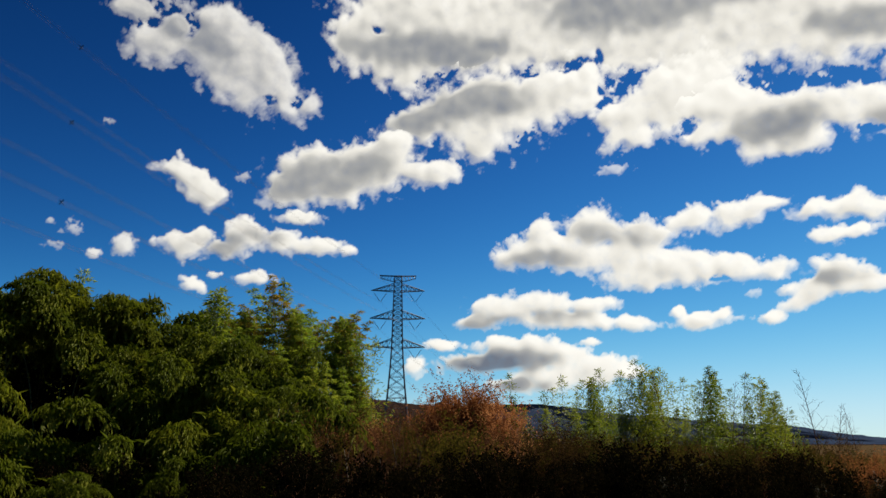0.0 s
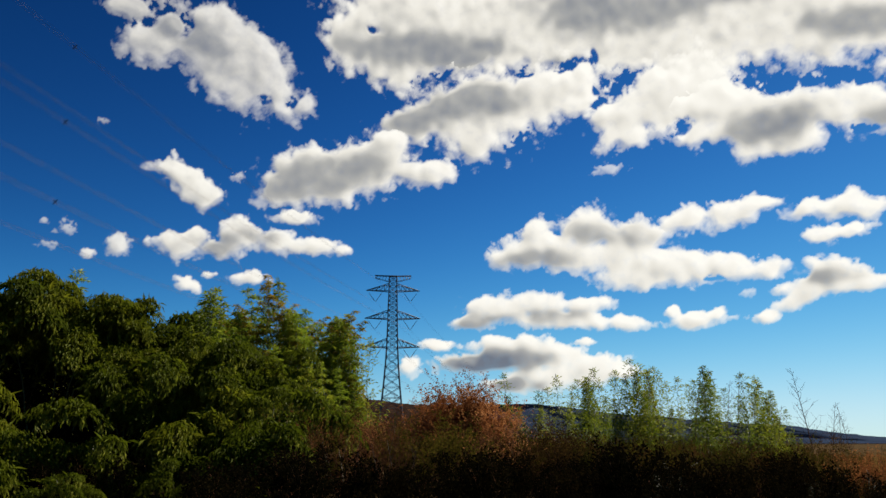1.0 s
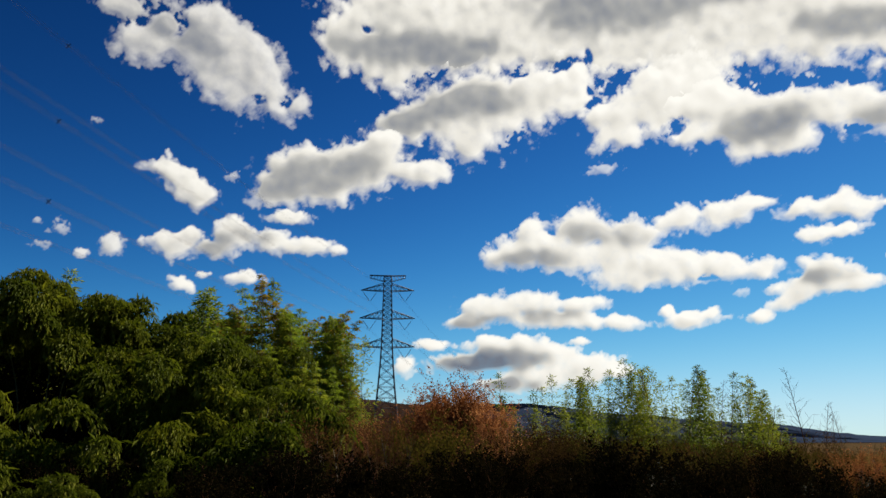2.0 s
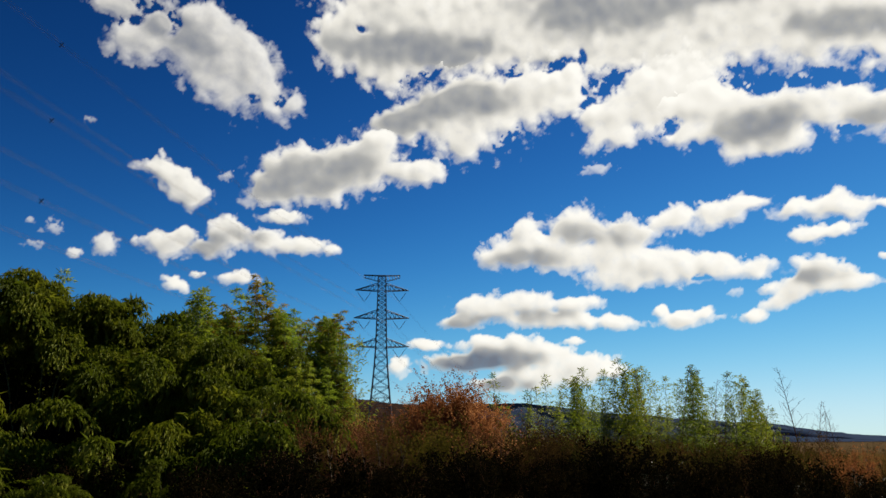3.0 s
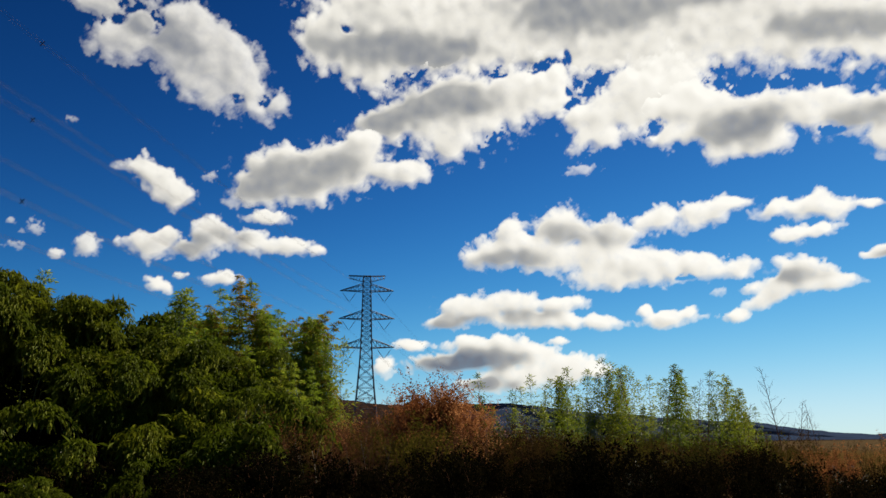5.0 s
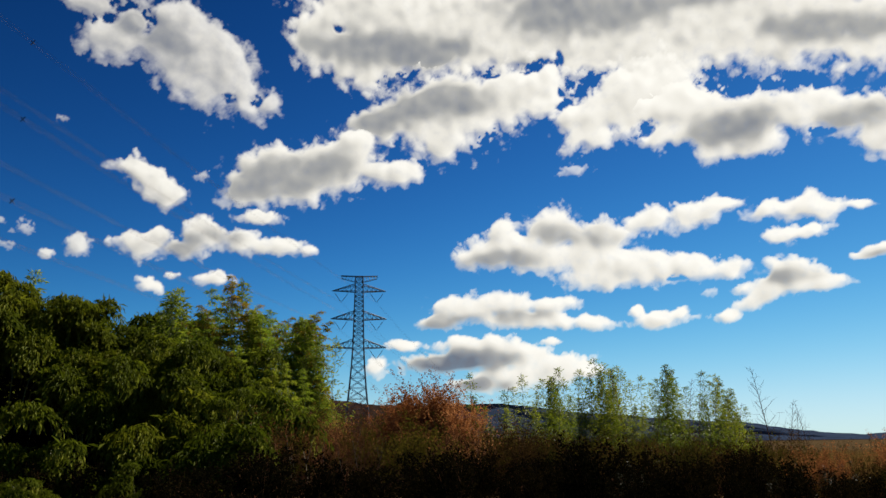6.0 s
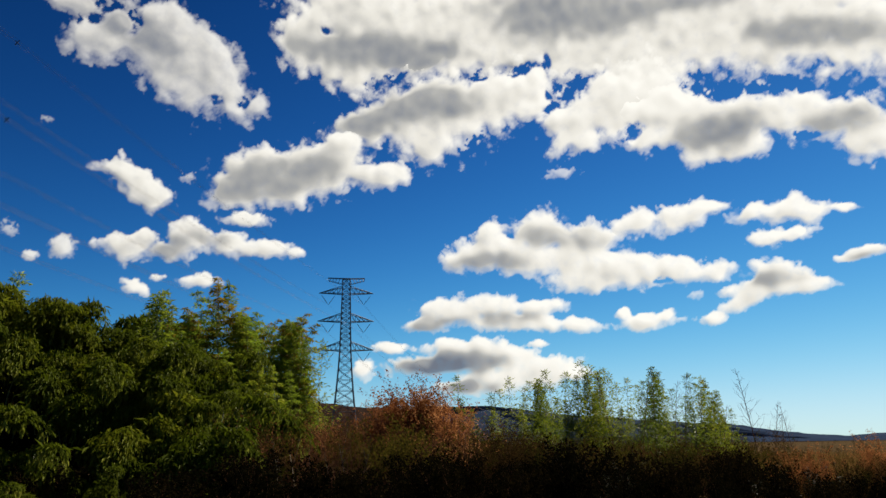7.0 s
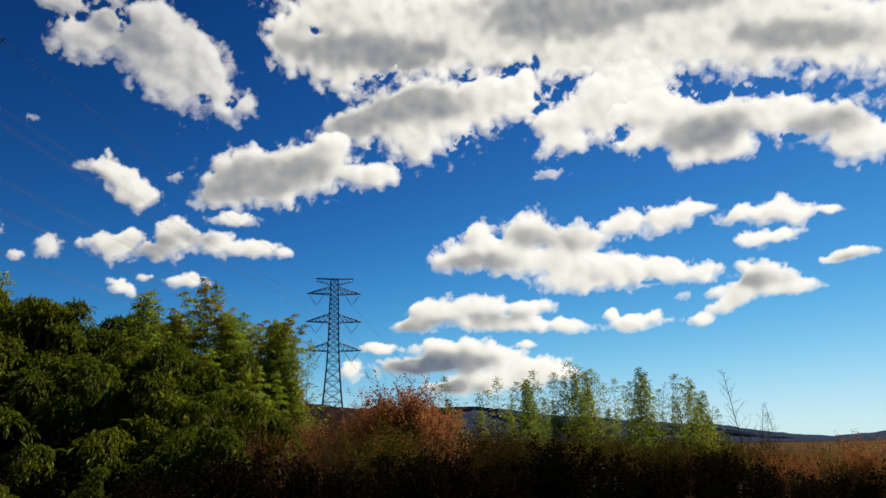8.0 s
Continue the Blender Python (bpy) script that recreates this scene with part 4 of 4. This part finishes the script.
red = [(shrub("autumn_bush", 60 + k, 4.0, 9, 0.022, 2, BARK, RED_LEAF, 0.085, 7000, "bush of rust-red autumn leaves on thin stems", "bush", 0.26), 4.0) for k in range(2)]
grow(red, [(0.4, 29.5, 3.9), (1.2, 29.0, 4.5), (1.9, 29.3, 4.2), (2.6, 29.5, 3.9), (3.4, 29, 3.5), (4.4, 28.5, 3.0), (28.3, 22.5, 1.65), (32.8, 26, 2.0), (35.5, 29, 1.6)], "autumn bushes", rng)
grow(red, [(-5.2, 30, 2.6), (-7.0, 29, 2.5), (-2.2, 31, 2.4), (-0.6, 30, 2.6)], "autumn bushes", rng)
discard(red)

bare = sapling(71, 4.3, -0.62, "thin leafless sapling with short rising twigs")
planted(bare, 25.6, 30.0, 1.0, 0)
for az, d, top in ((6.7, 31, 3.9), (20.6, 31, 4.3), (17.7, 30, 4.0), (26.3, 30, 3.1), (27.0, 30, 2.7), (27.8, 31, 3.0), (19.9, 31, 4.0), (23.0, 30, 3.0), (16.2, 31, 4.3), (-9.5, 28, 3.0), (-8.2, 27, 2.6), (-6.1, 28, 2.9), (-3.5, 28, 3.1), (-2.6, 30, 3.6), (-1.2, 28, 2.6), (-11, 27, 2.4)):
    tagged(planted(bare, az, d, top / 4.3, rng.uniform(0, 360)), group="bare saplings")
discard([(bare, 0)])
stick = shrub("dead_stem", 77, 2.4, 1, 0.016, 1, PALE_BARK, BROWN_LEAF, 0.06, 0, "pale dead stem standing in the brush", "dead stem", 0.12, 0.3, 1, 2)
for az, d, top in ((-11.4, 23, 1.9), (-11.0, 22.5, 1.7), (-10.1, 23, 1.6), (-8.6, 24, 2.0), (-7.2, 23, 1.5), (-6.6, 22.5, 1.9), (-4.4, 23, 1.7), (-3.1, 24, 2.2), (-2.4, 23, 1.8), (-0.4, 23, 1.7), (-10.6, 23.5, 2.1), (-9.4, 22.6, 1.8), (-7.9, 23.2, 1.9), (-5.5, 22.8, 2.0), (-4.0, 22.4, 1.6), (-1.5, 22.8, 1.9), (1.5, 24, 1.6), (5.9, 24, 2.0), (9.0, 25, 1.9), (16.9, 25, 1.8)):
    tagged(planted(stick, az, d, top / 2.4, rng.uniform(0, 360), rng.normal() * 5), group="dead stems")
discard([(stick, 0)])

brush = [(shrub("brushwood", 80 + k, 2.6, 11, 0.016, 2, BARK, (BROWN_LEAF, BROWN_LEAF, OLIVE_LEAF, RED_LEAF, DUN_LEAF)[k], (0.055, 0.065, 0.085, 0.055, 0.085)[k], (220, 420, 1250, 220, 1250)[k], label, "brushwood", 0.65, 0.25, 2, 2), 2.6)
         for k, label in enumerate(("tangled brown brushwood nearly bare of leaves", "brown withered bush of thin stems", "olive-green leafy bush in the brush", "bare brown bush with a few rusty leaves", "dun leafy bush in the brush"))]
rows = []
for k in range(150):
    az = rng.uniform(-11.6, 38) if rng.uniform() < 0.6 else rng.uniform(-11.6, 9)
    d = rng.uniform(22, 33)
    el = float(np.interp(az, [-16, -12, -5, 0, 5, 12, 20, 26, 28, 30, 38], [1.8, 3.4, 2.9, 2.6, 2.0, 1.5, 1.2, 0.6, 0.0, -0.3, -0.4]))
    rows.append((az, d, max(0.8, 1.6 + d * math.tan(radians(el - rng.uniform(0, 1.0))))))
rows += [(b, 30.0, 1.6 + 30 * math.tan(radians(e))) for b, e in ((-11.5, 3.2), (-10.2, 3.0), (-8.8, 3.1), (-7.3, 3.7), (-6.0, 3.5), (-4.9, 3.2), (-4.0, 3.5), (-3.2, 3.3), (-2.2, 2.8), (-1.2, 2.6), (-0.3, 2.9))]
grow(brush[:4], [r for r in rows if r[0] < 6], "brushwood thicket", rng, 8.0)
more = [(rng.uniform(5, 40), d, 0.0) for d in np.linspace(23, 30, 90)]
more = [(b, d, 1.6 + d * math.tan(radians(rng.uniform(-0.8, float(np.interp(b, [5, 20, 26, 29, 40], [1.7, 1.3, 0.5, -0.3, -0.4])))))) for b, d, _ in more]
more += [(b, d, 1.6 + d * math.tan(radians(e))) for b, d, e in ((24.4, 29, 1.0), (25.1, 28, 0.8), (25.8, 29, 0.9), (26.5, 28, 0.8), (27.2, 29, 0.5), (27.9, 28, 0.4), (29.8, 60, 0.35), (31.6, 55, 0.5), (34.0, 58, 0.4), (36.2, 50, 0.6))]
grow([brush[0], brush[2], brush[4]], [r for r in rows if r[0] >= 6] + more, "brushwood thicket", rng, 8.0)
# the first two carry the shade near the ground in their leaf colour
dim = [(shrub("evergreen_bush", 95 + k, 1.4, 4, 0.012, 1, BARK, (SHADE_LEAF, SHADE_LEAF, GLOSSY_LEAF)[k], (0.095, 0.095, 0.05)[k], (950, 950, 700)[k], ("low bush, shade put into its dark leaf colour", "low bush, shade put into its dark leaf colour", "low bush with a few glossy leaves")[k], "bush", 0.8), 1.4) for k in range(3)]
rows = []
for d in np.linspace(15, 24, 165):
    az = rng.uniform(-17.0, 42)
    swell = 0.5 * math.sin(az * 0.55) + 0.4 * math.sin(az * 1.37 + 2)
    rows.append((az, d, (1.6 - d * math.tan(radians((1.1 if az < 4 else 0.9 if az < 25 else 1.9) - 0.7 * swell))) * rng.uniform(0.6, 1.15)))
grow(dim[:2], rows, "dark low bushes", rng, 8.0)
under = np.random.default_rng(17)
# added in place of bamboo, to paint the hollow's shade
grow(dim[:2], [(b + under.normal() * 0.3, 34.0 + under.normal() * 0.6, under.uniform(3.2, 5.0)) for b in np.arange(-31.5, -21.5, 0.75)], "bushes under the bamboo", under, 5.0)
# added low bushes, coloured as the shade under the bamboo
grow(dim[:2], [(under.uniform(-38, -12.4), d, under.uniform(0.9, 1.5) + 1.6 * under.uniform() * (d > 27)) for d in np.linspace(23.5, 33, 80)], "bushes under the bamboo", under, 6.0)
grow(dim[2:], [(rng.uniform(8, 34), rng.uniform(17, 23), rng.uniform(0.9, 1.35)) for _ in range(14)], "dark low bushes", rng, 8.0)
discard(dim)
discard(brush)


def build_reeds(name, count, az0, az1, d0, d1, height, label):
    r = np.random.default_rng(5)
    az, d = np.radians(r.uniform(az0, az1, count)), r.uniform(d0, d1, count)
    x, y = d * np.sin(az), d * np.cos(az)
    foot = np.stack([x, y, ground_z(x, y) - 0.03], 1)
    tuft = np.sin(x * 2.1) * np.cos(y * 1.7)
    way = np.stack([r.normal(size=count) * 0.16, r.normal(size=count) * 0.16, np.ones(count)], 1)
    L = height * r.uniform(0.55, 1.1, count) * (1 + 0.12 * tuft)
    v, f = leaves(foot, way, L, 0.035, r)
    tagged(mesh_object(name, v, f, REED_BLADE), label, "grass", kind="stuff")


build_reeds("reed_grass", 14000, 6, 24, 33, 62, 1.9, "tall dry golden reed grass behind the brush")
build_reeds("reed_grass", 24000, 22, 44, 33, 120, 1.25, "dry golden grass of a field behind the brush")
build_reeds("reed_grass", 700, 13.5, 19.5, 21.4, 22.8, 1.15, "strip of dry golden reed grass before the young bamboo")
build_reeds("reed_grass", 6000, 25.5, 44, 25, 33, 1.30, "dry tan reed grass among the brush")
